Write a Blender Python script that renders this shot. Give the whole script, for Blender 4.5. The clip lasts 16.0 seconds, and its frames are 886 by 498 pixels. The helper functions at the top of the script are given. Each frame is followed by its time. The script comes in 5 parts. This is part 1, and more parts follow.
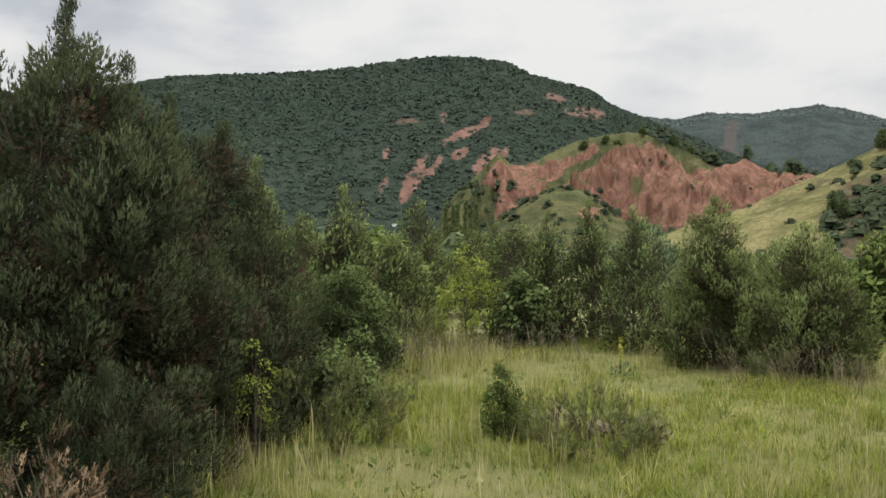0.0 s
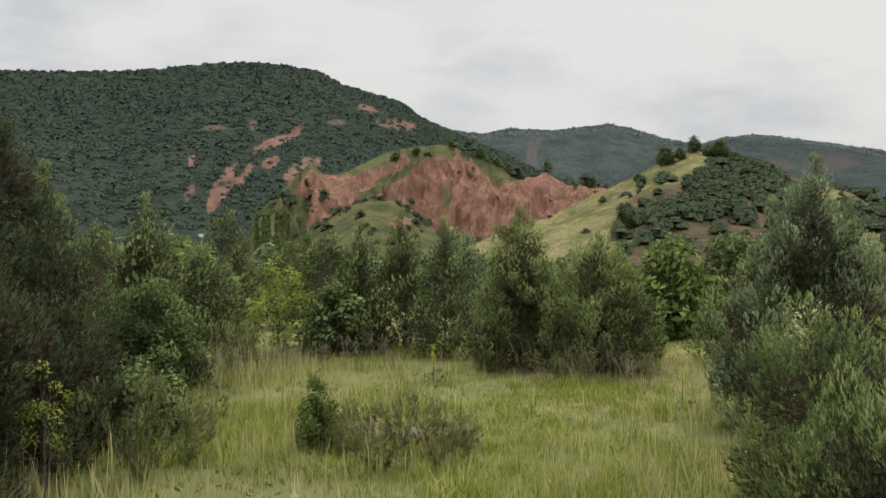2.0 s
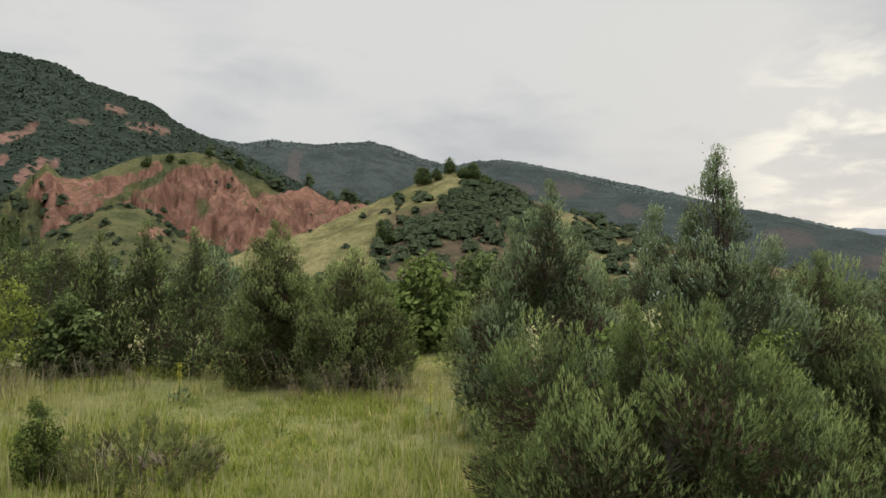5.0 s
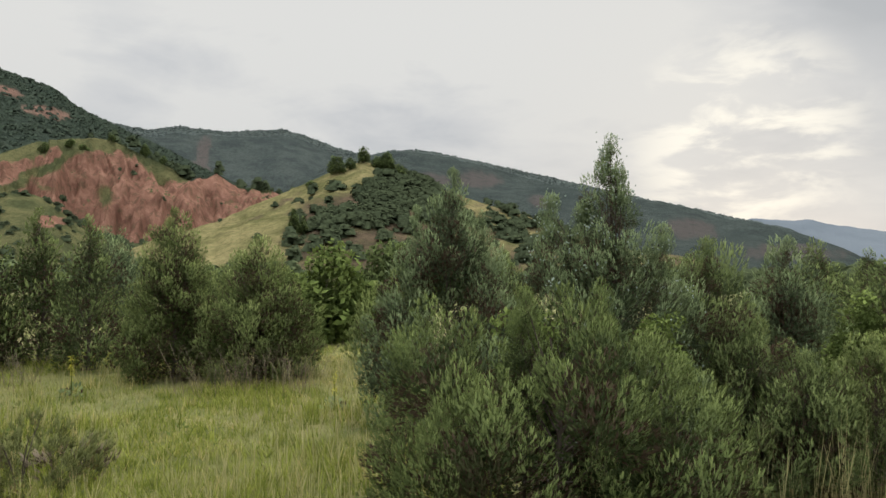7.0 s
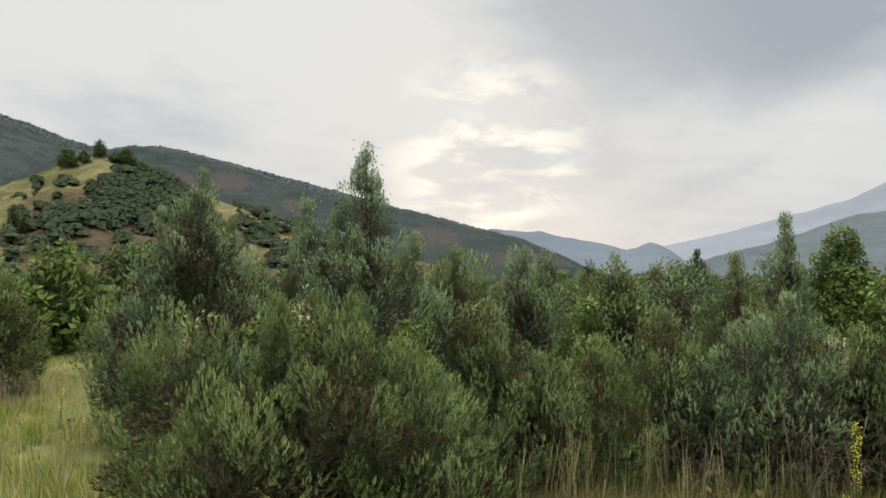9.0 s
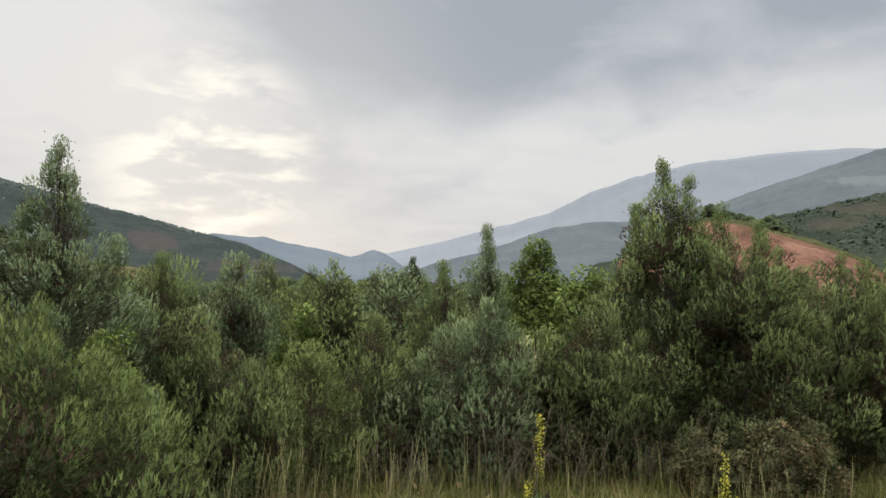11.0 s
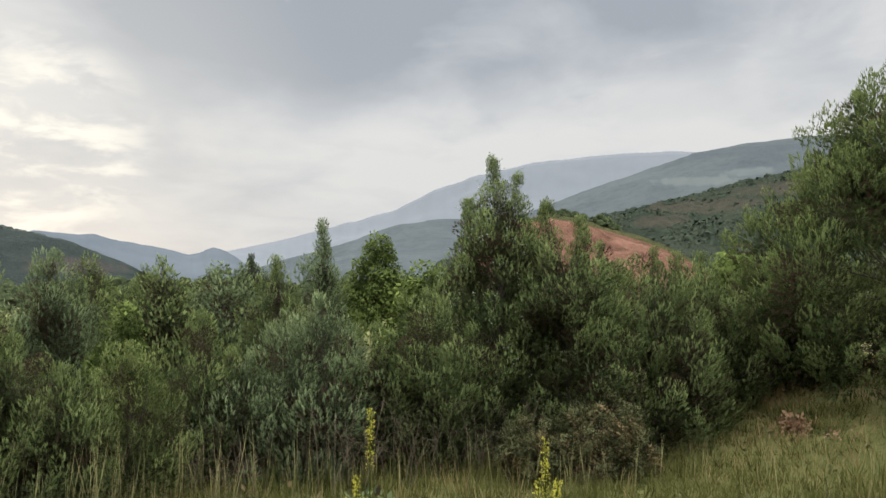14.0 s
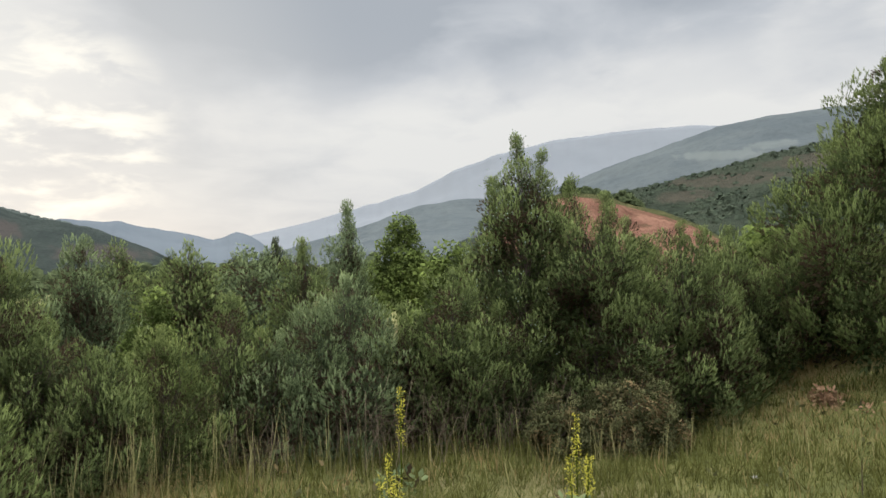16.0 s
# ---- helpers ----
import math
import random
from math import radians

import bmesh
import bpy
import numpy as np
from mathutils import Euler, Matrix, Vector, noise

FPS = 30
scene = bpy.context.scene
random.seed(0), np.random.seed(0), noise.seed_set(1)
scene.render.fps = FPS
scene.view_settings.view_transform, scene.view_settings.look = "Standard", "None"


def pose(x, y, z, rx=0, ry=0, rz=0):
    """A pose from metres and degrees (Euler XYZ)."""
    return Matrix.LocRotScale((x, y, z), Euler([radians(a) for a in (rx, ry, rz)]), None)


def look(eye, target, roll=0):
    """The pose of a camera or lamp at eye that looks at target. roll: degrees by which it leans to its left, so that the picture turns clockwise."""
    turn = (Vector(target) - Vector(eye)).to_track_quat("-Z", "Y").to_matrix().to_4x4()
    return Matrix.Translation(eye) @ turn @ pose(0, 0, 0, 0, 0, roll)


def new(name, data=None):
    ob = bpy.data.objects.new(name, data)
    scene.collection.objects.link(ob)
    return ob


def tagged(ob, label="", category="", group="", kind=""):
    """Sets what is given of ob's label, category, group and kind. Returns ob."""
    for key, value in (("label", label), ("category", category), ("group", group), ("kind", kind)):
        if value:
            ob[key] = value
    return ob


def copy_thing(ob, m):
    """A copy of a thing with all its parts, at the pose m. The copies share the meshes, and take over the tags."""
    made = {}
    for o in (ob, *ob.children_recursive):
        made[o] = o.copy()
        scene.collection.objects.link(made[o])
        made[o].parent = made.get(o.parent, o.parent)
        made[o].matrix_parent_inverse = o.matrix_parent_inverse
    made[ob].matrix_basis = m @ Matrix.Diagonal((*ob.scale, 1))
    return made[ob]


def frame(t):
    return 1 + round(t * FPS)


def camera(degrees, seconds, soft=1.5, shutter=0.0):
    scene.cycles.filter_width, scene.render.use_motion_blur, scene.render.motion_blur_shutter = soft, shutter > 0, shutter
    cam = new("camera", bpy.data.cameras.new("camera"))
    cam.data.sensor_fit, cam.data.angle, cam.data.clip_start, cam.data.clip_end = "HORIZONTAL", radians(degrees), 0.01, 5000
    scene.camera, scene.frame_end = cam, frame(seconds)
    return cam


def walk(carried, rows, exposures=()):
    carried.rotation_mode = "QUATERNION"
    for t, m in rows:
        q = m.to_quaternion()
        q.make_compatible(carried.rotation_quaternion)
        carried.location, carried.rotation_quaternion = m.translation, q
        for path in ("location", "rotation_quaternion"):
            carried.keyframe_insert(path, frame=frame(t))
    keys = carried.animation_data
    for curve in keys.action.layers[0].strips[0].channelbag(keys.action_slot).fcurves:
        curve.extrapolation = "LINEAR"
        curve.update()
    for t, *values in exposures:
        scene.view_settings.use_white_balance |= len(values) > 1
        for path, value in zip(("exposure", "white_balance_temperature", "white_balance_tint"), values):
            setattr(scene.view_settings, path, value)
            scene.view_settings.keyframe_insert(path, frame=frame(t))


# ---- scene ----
EYE = Vector((0.0, 0.0, 1.7))


def bearing(az, dist, z=0.0):
    """A place seen from the viewpoint: compass bearing in degrees, clockwise from +y, and ground distance."""
    return Vector((dist * math.sin(radians(az)), dist * math.cos(radians(az)), z))


def stand(dx, dy, dz, yaw, pitch, roll):
    eye = EYE + Vector((dx, dy, dz))
    way = bearing(yaw, math.cos(radians(pitch)), math.sin(radians(pitch)))
    return look(eye, eye + way, roll)


# ---- camera: a standing turn to the right, with a small side step ----
cam = camera(58.39, 16.0, soft=1.5)
TURN = [
    (0.0, -0.001, 0.0, 0.003, 0.0, 0.18, 0.16),
    (0.5, 0.044, -0.009, 0.002, 3.04, 0.68, -0.02),
    (1.0, 0.075, 0.024, 0.01, 8.2, 1.51, -0.16),
    (1.5, 0.047, 0.04, 0.009, 11.49, 1.63, -0.29),
    (2.0, -0.009, 0.018, 0.002, 13.45, 0.88, -0.39),
    (2.5, 0.003, 0.061, 0.006, 17.17, 0.4, -0.23),
    (3.0, 0.012, 0.071, 0.007, 20.07, 0.71, 0.15),
    (3.5, 0.005, 0.047, 0.007, 23.42, 1.11, 0.45),
    (4.0, 0.017, 0.042, 0.009, 26.4, 1.4, 0.55),
    (4.2, 0.021, 0.04, 0.009, 27.25, 1.52, 0.55),
    (6.3, 0.136, 0.008, 0.002, 34.68, 1.84, -0.25),
    (6.5, 0.144, 0.005, 0.001, 34.95, 1.68, -0.26),
    (7.0, 0.169, -0.019, -0.011, 36.82, 1.21, 0.11),
    (7.5, 0.168, 0.005, -0.005, 41.07, 1.19, -0.06),
    (8.0, 0.147, 0.02, -0.003, 45.96, 1.4, 0.2),
    (8.5, 0.16, 0.022, -0.001, 50.61, 1.53, 0.61),
    (9.0, 0.181, 0.029, -0.006, 54.64, 1.73, 0.71),
    (9.5, 0.176, 0.021, -0.004, 58.21, 1.92, 0.79),
    (10.0, 0.194, -0.003, 0.006, 64.01, 2.07, 1.09),
    (10.2, 0.197, -0.01, 0.005, 66.9, 2.05, 1.12),
    (12.3, 0.219, -0.093, -0.021, 80.15, 3.2, -0.02),
    (12.5, 0.223, -0.098, -0.023, 81.3, 3.11, -0.07),
    (13.0, 0.239, -0.105, -0.023, 82.85, 2.62, 0.13),
    (13.5, 0.239, -0.129, -0.023, 84.27, 2.36, 0.33),
    (14.0, 0.255, -0.154, -0.025, 85.45, 2.33, 0.11),
    (14.5, 0.265, -0.177, -0.027, 86.64, 2.31, -0.17),
    (15.0, 0.296, -0.184, -0.035, 87.56, 1.83, -0.52),
    (15.5, 0.314, -0.177, -0.045, 87.46, 0.96, -0.85),
    (16.0, 0.257, -0.12, -0.035, 83.86, 0.91, -0.98),
]
walk(cam, [(t, stand(*place)) for t, *place in TURN],
     exposures=[(0.0, 0.38), (0.5, 0.5), (1.0, 0.13), (1.5, -0.20), (2.0, 0.24), (2.5, 0.26), (3.5, 0.18), (4.0, 0.08), (6.5, 0.16), (7.5, 0.2), (9.0, 0.25), (14.0, 0.27), (16.0, 0.36)])

# ---- light: a cloudy evening sky with a bright break over the valley's end ----
SUN_AZ, SUN_EL = 57.7, 8.5
world = bpy.data.worlds.new("world")
scene.world = world
world.use_nodes = True


class Nodes:
    """Short hand for building a node tree."""

    def __init__(self, tree):
        self.tree = tree
        tree.nodes.clear()

    def add(self, kind, operation="", data_type="", blend_type="", attribute_name=""):
        n = self.tree.nodes.new(kind)
        if operation:
            n.operation = operation
        if data_type:
            n.data_type = data_type
        if blend_type:
            n.blend_type = blend_type
        if attribute_name:
            n.attribute_name = attribute_name
        return n

    def wire(self, a, b):
        self.tree.links.new(a, b)

    def put(self, socket, value):
        if isinstance(value, bpy.types.NodeSocket):
            self.wire(value, socket)
        elif value is not None:
            socket.default_value = value

    def math(self, op, a, b=None, c=None, clamp=False):
        n = self.add("ShaderNodeMath", operation=op)
        n.use_clamp = clamp
        for s, v in zip(n.inputs, (a, b, c)):
            self.put(s, v)
        return n.outputs[0]

    def mix(self, fac, a, b, blend="MIX"):
        n = self.add("ShaderNodeMix", data_type="RGBA", blend_type=blend)
        for s, v in ((n.inputs[0], fac), (n.inputs[6], a), (n.inputs[7], b)):
            self.put(s, (*v, 1.0) if isinstance(v, tuple) and len(v) == 3 else v)
        return n.outputs[2]

    def noise(self, vector, scale, detail=4.0, rough=0.55, distort=0.0):
        n = self.add("ShaderNodeTexNoise")
        self.put(n.inputs["Vector"], vector)
        n.inputs["Scale"].default_value = scale
        n.inputs["Detail"].default_value = detail
        n.inputs["Roughness"].default_value = rough
        n.inputs["Distortion"].default_value = distort
        return n.outputs["Fac"]

    def ramp(self, fac, stops):
        n = self.add("ShaderNodeValToRGB")
        self.put(n.inputs[0], fac)
        e = n.color_ramp.elements
        while len(e) < len(stops):
            e.new(0.5)
        for k, (pos, col) in zip(e, stops):
            k.position = pos
            k.color = (*col, 1.0) if isinstance(col, tuple) else (col, col, col, 1.0)
        return n.outputs[0]

    def step(self, x, lo, hi):
        n = self.add("ShaderNodeMapRange")
        n.interpolation_type = "SMOOTHSTEP"
        for s, v in zip(n.inputs, (x, lo, hi, 0.0, 1.0)):
            self.put(s, v)
        return n.outputs[0]


def build_sky():
    n = Nodes(world.node_tree)
    co = n.add("ShaderNodeTexCoord").outputs["Generated"]
    sep = n.add("ShaderNodeSeparateXYZ")
    n.wire(co, sep.inputs[0])
    up = n.math("MAXIMUM", sep.outputs[2], 0.0)
    # clouds lie on a flat layer: spread the pattern towards the horizon
    flat = n.add("ShaderNodeVectorMath", operation="DIVIDE")
    n.wire(co, flat.inputs[0])
    den = n.add("ShaderNodeCombineXYZ")
    lift = n.math("ADD", up, 0.16)
    for k in range(3):
        n.wire(lift, den.inputs[k])
    n.wire(den.outputs[0], flat.inputs[1])
    big = n.noise(flat.outputs[0], 0.55, 5.0, 0.50, 0.6)
    fine = n.noise(flat.outputs[0], 2.2, 6.0, 0.55, 0.35)
    tone = n.math("ADD", n.math("MULTIPLY", big, 0.56), n.math("MULTIPLY", fine, 0.44))
    # billows with soft but readable edges
    tall = n.add("ShaderNodeVectorMath", operation="MULTIPLY")
    n.wire(co, tall.inputs[0])
    tall.inputs[1].default_value = (1.0, 1.0, 1.9)
    billow = n.noise(tall.outputs[0], 3.1, 6.0, 0.52, 0.25)
    tone = n.math("ADD", tone, n.math("MULTIPLY", n.math("SUBTRACT", n.step(billow, 0.40, 0.60), 0.5), 0.10))

    def towards(az, el, lo, hi):
        d = n.add("ShaderNodeVectorMath", operation="DOT_PRODUCT")
        n.wire(co, d.inputs[0])
        d.inputs[1].default_value = bearing(az, math.cos(radians(el)), math.sin(radians(el)))
        return n.step(d.outputs["Value"], lo, hi)

    # a heavier bank of cloud to the right of the break, thin bright cloud to its left
    bank = n.math("MULTIPLY", towards(86, 26, 0.84, 0.985), n.step(n.math("ADD", up, n.math("MULTIPLY", n.math("SUBTRACT", fine, 0.5), 0.25)), 0.17, 0.30))
    tone = n.math("SUBTRACT", tone, n.math("MULTIPLY", bank, 0.215))
    tone = n.math("ADD", tone, n.math("MULTIPLY", towards(36, 10, 0.84, 0.98), 0.10))
    grey = n.ramp(tone, [(0.30, (0.33, 0.36, 0.40)), (0.40, (0.43, 0.455, 0.49)), (0.50, (0.57, 0.58, 0.59)), (0.60, (0.67, 0.67, 0.655))])
    # paler veil near the horizon
    veil = n.math("SUBTRACT", 1.0, n.step(up, 0.04, 0.30))
    grey = n.mix(n.math("MULTIPLY", veil, 0.55), grey, (0.565, 0.57, 0.575))
    # the break in the clouds before the sun
    wide = towards(SUN_AZ, SUN_EL, 0.93, 1.0)
    core = towards(SUN_AZ, SUN_EL, 0.988, 0.9992)
    drift = n.add("ShaderNodeVectorMath", operation="MULTIPLY")
    n.wire(co, drift.inputs[0])
    drift.inputs[1].default_value = (1.0, 1.0, 2.9)
    streak = n.noise(drift.outputs[0], 9.0, 5.0, 0.55, 0.35)
    glow = n.math("MULTIPLY", core, n.step(streak, 0.42, 0.62))
    grey = n.mix(n.math("MULTIPLY", wide, 0.34), grey, (0.66, 0.655, 0.63))
    grey = n.mix(glow, grey, (0.88, 0.85, 0.765))
    # a cloudy sky is brightest overhead
    over = n.math("ADD", 1.0, n.math("MULTIPLY", n.step(up, 0.34, 0.95), 4.6))
    lit = n.add("ShaderNodeVectorMath", operation="SCALE")
    n.wire(grey, lit.inputs[0])
    n.wire(over, lit.inputs["Scale"])
    grey = lit.outputs[0]
    clear = n.add("ShaderNodeTexSky")
    clear.sky_type, clear.sun_disc = "NISHITA", False
    clear.sun_elevation, clear.sun_rotation = radians(SUN_EL), radians(SUN_AZ)
    b_clear = n.add("ShaderNodeBackground")
    n.wire(clear.outputs[0], b_clear.inputs[0])
    b_clear.inputs[1].default_value = 0.05
    b_cloud = n.add("ShaderNodeBackground")
    n.wire(grey, b_cloud.inputs[0])
    b_cloud.inputs[1].default_value = 1.0
    both = n.add("ShaderNodeMixShader")
    both.inputs[0].default_value = 0.96
    n.wire(b_clear.outputs[0], both.inputs[1])
    n.wire(b_cloud.outputs[0], both.inputs[2])
    out = n.add("ShaderNodeOutputWorld")
    n.wire(both.outputs[0], out.inputs[0])


build_sky()
sun_data = bpy.data.lights.new("sun", "SUN")
sun_data.energy, sun_data.angle, sun_data.color = 1.5, radians(30), (1.0, 0.93, 0.82)
sun = new("sun", sun_data)
sun.matrix_world = look(bearing(SUN_AZ, 60, 30), (0, 0, 0))
tagged(sun, kind="structure")


# ---- materials ----
def surface(name, colour, rough=0.9, bump=None, bump_dist=0.02, spec=0.25, through_light=0.0):
    """Principled material; colour(n) gives the colour socket, bump(n) a height socket."""
    m = bpy.data.materials.new(name)
    m.use_nodes = True
    n = Nodes(m.node_tree)
    p = n.add("ShaderNodeBsdfPrincipled" if spec else "ShaderNodeBsdfDiffuse")
    c = colour(n)
    n.put(p.inputs[0], (*c, 1.0) if isinstance(c, tuple) else c)
    p.inputs["Roughness"].default_value = rough if spec else 0.0
    if spec:
        p.inputs["Specular IOR Level"].default_value = spec
    if bump:
        b = n.add("ShaderNodeBump")
        b.inputs["Distance"].default_value = bump_dist
        b.inputs["Strength"].default_value = 1.0
        n.wire(bump(n), b.inputs["Height"])
        n.wire(b.outputs[0], p.inputs["Normal"])
    out = n.add("ShaderNodeOutputMaterial")
    if through_light:
        t = n.add("ShaderNodeBsdfTranslucent")
        n.put(t.inputs[0], (*c, 1.0) if isinstance(c, tuple) else c)
        mx = n.add("ShaderNodeMixShader")
        mx.inputs[0].default_value = through_light
        n.wire(p.outputs[0], mx.inputs[1])
        n.wire(t.outputs[0], mx.inputs[2])
        n.wire(mx.outputs[0], out.inputs[0])
    else:
        n.wire(p.outputs[0], out.inputs[0])
    return m


def attr(n, name):
    a = n.add("ShaderNodeAttribute", attribute_name=name)
    return a.outputs["Fac"]


def where(n):
    return n.add("ShaderNodeNewGeometry").outputs["Position"]


def leaf_material(name, old, young, dead=None, amount=0.0, through_light=0.32, rough=0.6, patchy=0.25):
    """Foliage: old growth to young tips, a different tint on every spray, and a share of dead sprays. On crowns tint
    and tip also hold painted shade.
    """
    def colour(n):
        tint, tip = attr(n, "tint"), attr(n, "tip")
        isl = n.add("ShaderNodeNewGeometry").outputs["Random Per Island"]
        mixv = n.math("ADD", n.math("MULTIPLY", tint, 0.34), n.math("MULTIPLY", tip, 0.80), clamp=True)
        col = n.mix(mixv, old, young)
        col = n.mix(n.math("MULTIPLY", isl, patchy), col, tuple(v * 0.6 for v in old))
        if dead:
            col = n.mix(n.step(attr(n, "dry"), 1 - amount, 1 - amount * 0.6), col, dead)
        return col
    return surface(name, colour, rough, spec=0.0, through_light=through_light)


JUNIPER = leaf_material("juniper_foliage", (0.074, 0.097, 0.042), (0.350, 0.420, 0.150), (0.085, 0.062, 0.040), 0.30)
JUNIPER_GREY = leaf_material("grey_juniper_foliage", (0.088, 0.116, 0.062), (0.375, 0.458, 0.212), (0.085, 0.062, 0.040), 0.30)
# darkened juniper green: the dark stand's shade is put into this colour
JUNIPER_DARK = leaf_material("dark_juniper_foliage", (0.034, 0.043, 0.024), (0.132, 0.158, 0.070), (0.085, 0.062, 0.040), 0.30)
JUNIPER_DEEP = leaf_material("deep_green_juniper_foliage", (0.062, 0.084, 0.034), (0.310, 0.375, 0.126), (0.085, 0.062, 0.040), 0.30)
JUNIPER_FRESH = leaf_material("fresh_juniper_foliage", (0.080, 0.105, 0.038), (0.400, 0.462, 0.165), (0.085, 0.062, 0.040), 0.30)
BROADLEAF = leaf_material("broad_leaves", (0.055, 0.077, 0.023), (0.210, 0.268, 0.076), (0.2, 0.17, 0.05), 0.05, 0.3, 0.6)
BROADLEAF_DARK = leaf_material("dark_broad_leaves", (0.046, 0.062, 0.025), (0.160, 0.204, 0.072), None, 0, 0.3, 0.6)
YELLOWLEAF = leaf_material("yellow_green_leaves", (0.085, 0.110, 0.022), (0.30, 0.335, 0.075), None, 0, 0.35, 0.5)
OLIVE = leaf_material("olive_broom", (0.075, 0.088, 0.034), (0.23, 0.245, 0.092), (0.25, 0.19, 0.1), 0.25, 0.2, 0.8)
BRAMBLE = leaf_material("bramble_leaves", (0.060, 0.066, 0.030), (0.19, 0.19, 0.09), (0.26, 0.19, 0.10), 0.3, 0.25, 0.7)
STONE = surface("pale_stone", lambda n: n.ramp(n.noise(where(n), 30.0, 5.0, 0.6), [(0.3, (0.26, 0.25, 0.23)), (0.7, (0.46, 0.44, 0.41))]), 0.9)
PLASTER = surface("white_plaster", lambda n: n.ramp(n.noise(where(n), 2.0, 5.0, 0.6), [(0.3, (0.62, 0.62, 0.60)), (0.7, (0.78, 0.77, 0.74))]), 0.9)
DRYTWIG = leaf_material("dry_twigs", (0.10, 0.080, 0.056), (0.24, 0.195, 0.135), None, 0, 0.05, 0.9)
RUSSET = leaf_material("russet_seed_heads", (0.16, 0.115, 0.075), (0.33, 0.24, 0.155), None, 0, 0.1, 0.9)
STRAW = leaf_material("straw_stems", (0.24, 0.22, 0.10), (0.54, 0.49, 0.235), None, 0, 0.2, 0.8)
GRASS = leaf_material("meadow_grass", (0.090, 0.124, 0.018), (0.400, 0.425, 0.094), (0.44, 0.37, 0.16), 0.26, 0.35, 0.7, 0.8)
# meadow grass colour darkened for the corner tree's shade, with dry blades
SHADED_GRASS = leaf_material("shaded_grass", (0.052, 0.064, 0.016), (0.172, 0.172, 0.054), (0.33, 0.25, 0.12), 0.3, 0.3, 0.7, 0.25)
BLOSSOM = leaf_material("yellow_blossom", (0.42, 0.39, 0.05), (0.72, 0.67, 0.13), None, 0, 0.2, 0.7)
ORANGE = leaf_material("orange_dead_leaves", (0.24, 0.135, 0.08), (0.46, 0.30, 0.19), None, 0, 0.2, 0.8)
WOODS_FAR = leaf_material("far_woods", (0.046, 0.060, 0.031), (0.128, 0.155, 0.074), None, 0, 0.0, 0.8, 0.2)
WOODS_MOUNT = leaf_material("mountain_woods", (0.037, 0.050, 0.038), (0.058, 0.075, 0.050), None, 0, 0.0, 0.9, 0.05)
WOODS_DARK = leaf_material("dark_hill_shrubs", (0.038, 0.049, 0.028), (0.072, 0.088, 0.046), None, 0, 0.0, 0.9, 0.1)
# far trees paled and greyed: distance haze put into the leaf colour
WOODS_HAZY = leaf_material("haze_coloured_woods", (0.096, 0.116, 0.106), (0.124, 0.144, 0.130), None, 0, 0.0, 0.9, 0.05)
WOODS_SCRUB = leaf_material("hillside_scrub", (0.050, 0.064, 0.046), (0.078, 0.095, 0.064), None, 0, 0.0, 0.9, 0.05)


def bark_colour(n):
    g = n.noise(where(n), 9.0, 6.0, 0.7)
    return n.ramp(g, [(0.3, (0.040, 0.031, 0.024)), (0.7, (0.115, 0.092, 0.072))])


BARK = surface("bark", bark_colour, 0.95, lambda n: n.noise(where(n), 40.0, 4.0), 0.01)


def ground_colour(n):
    p = where(n)
    big, mid, fine = n.noise(p, 0.28, 5.0, 0.6), n.noise(p, 1.7, 6.0, 0.65), n.noise(p, 38.0, 6.0, 0.8)
    col = n.ramp(mid, [(0.3, (0.105, 0.118, 0.032)), (0.55, (0.185, 0.186, 0.056)), (0.75, (0.265, 0.230, 0.095))])
    col = n.mix(n.step(big, 0.52, 0.66), col, (0.235, 0.20, 0.095))
    col = n.mix(n.step(fine, 0.5, 0.75), col, (0.29, 0.25, 0.12))
    return n.mix(n.step(fine, 0.48, 0.3), col, (0.07, 0.075, 0.03))


GROUND = surface("meadow_ground", ground_colour, 0.95, lambda n: n.noise(where(n), 22.0, 6.0, 0.75), 0.05)


def hill_material(name, grass_a, grass_b, soil_a, soil_b, scale, bump_dist, edge_width=0.08, tufts=0.45):
    """Grassy or wooded slopes with bare soil where the attribute says so."""
    def colour(n):
        p = where(n)
        g = n.noise(p, scale, 6.0, 0.65)
        green = n.mix(n.step(g, 0.35, 0.65), grass_a, grass_b)
        fine = n.noise(p, scale * 9.0, 5.0, 0.75)
        green = n.mix(n.math("MULTIPLY", n.step(fine, 0.44, 0.62), tufts), green, tuple(v * 0.55 for v in grass_a))
        stretch = n.add("ShaderNodeVectorMath", operation="MULTIPLY")
        n.wire(p, stretch.inputs[0])
        stretch.inputs[1].default_value = (1.0, 1.0, 0.25)
        s = n.noise(stretch.outputs[0], scale * 2.4, 7.0, 0.7, 0.6)
        soil = n.mix(n.step(s, 0.30, 0.70), soil_a, soil_b)
        edge = n.noise(p, scale * 3.0, 5.0, 0.7)
        m = n.step(n.math("ADD", attr(n, "soil"), n.math("MULTIPLY", n.math("SUBTRACT", edge, 0.5), 0.7)), 0.5 - edge_width, 0.5 + edge_width)
        speck = n.math("MULTIPLY", n.math("MULTIPLY", n.step(edge, 0.50, 0.66), m), tufts)
        return n.mix(speck, n.mix(m, green, soil), tuple(v * 0.8 for v in grass_a))
    return surface(name, colour, 0.97, lambda n: n.noise(where(n), scale * 4, 7.0, 0.7), bump_dist, 0.0)


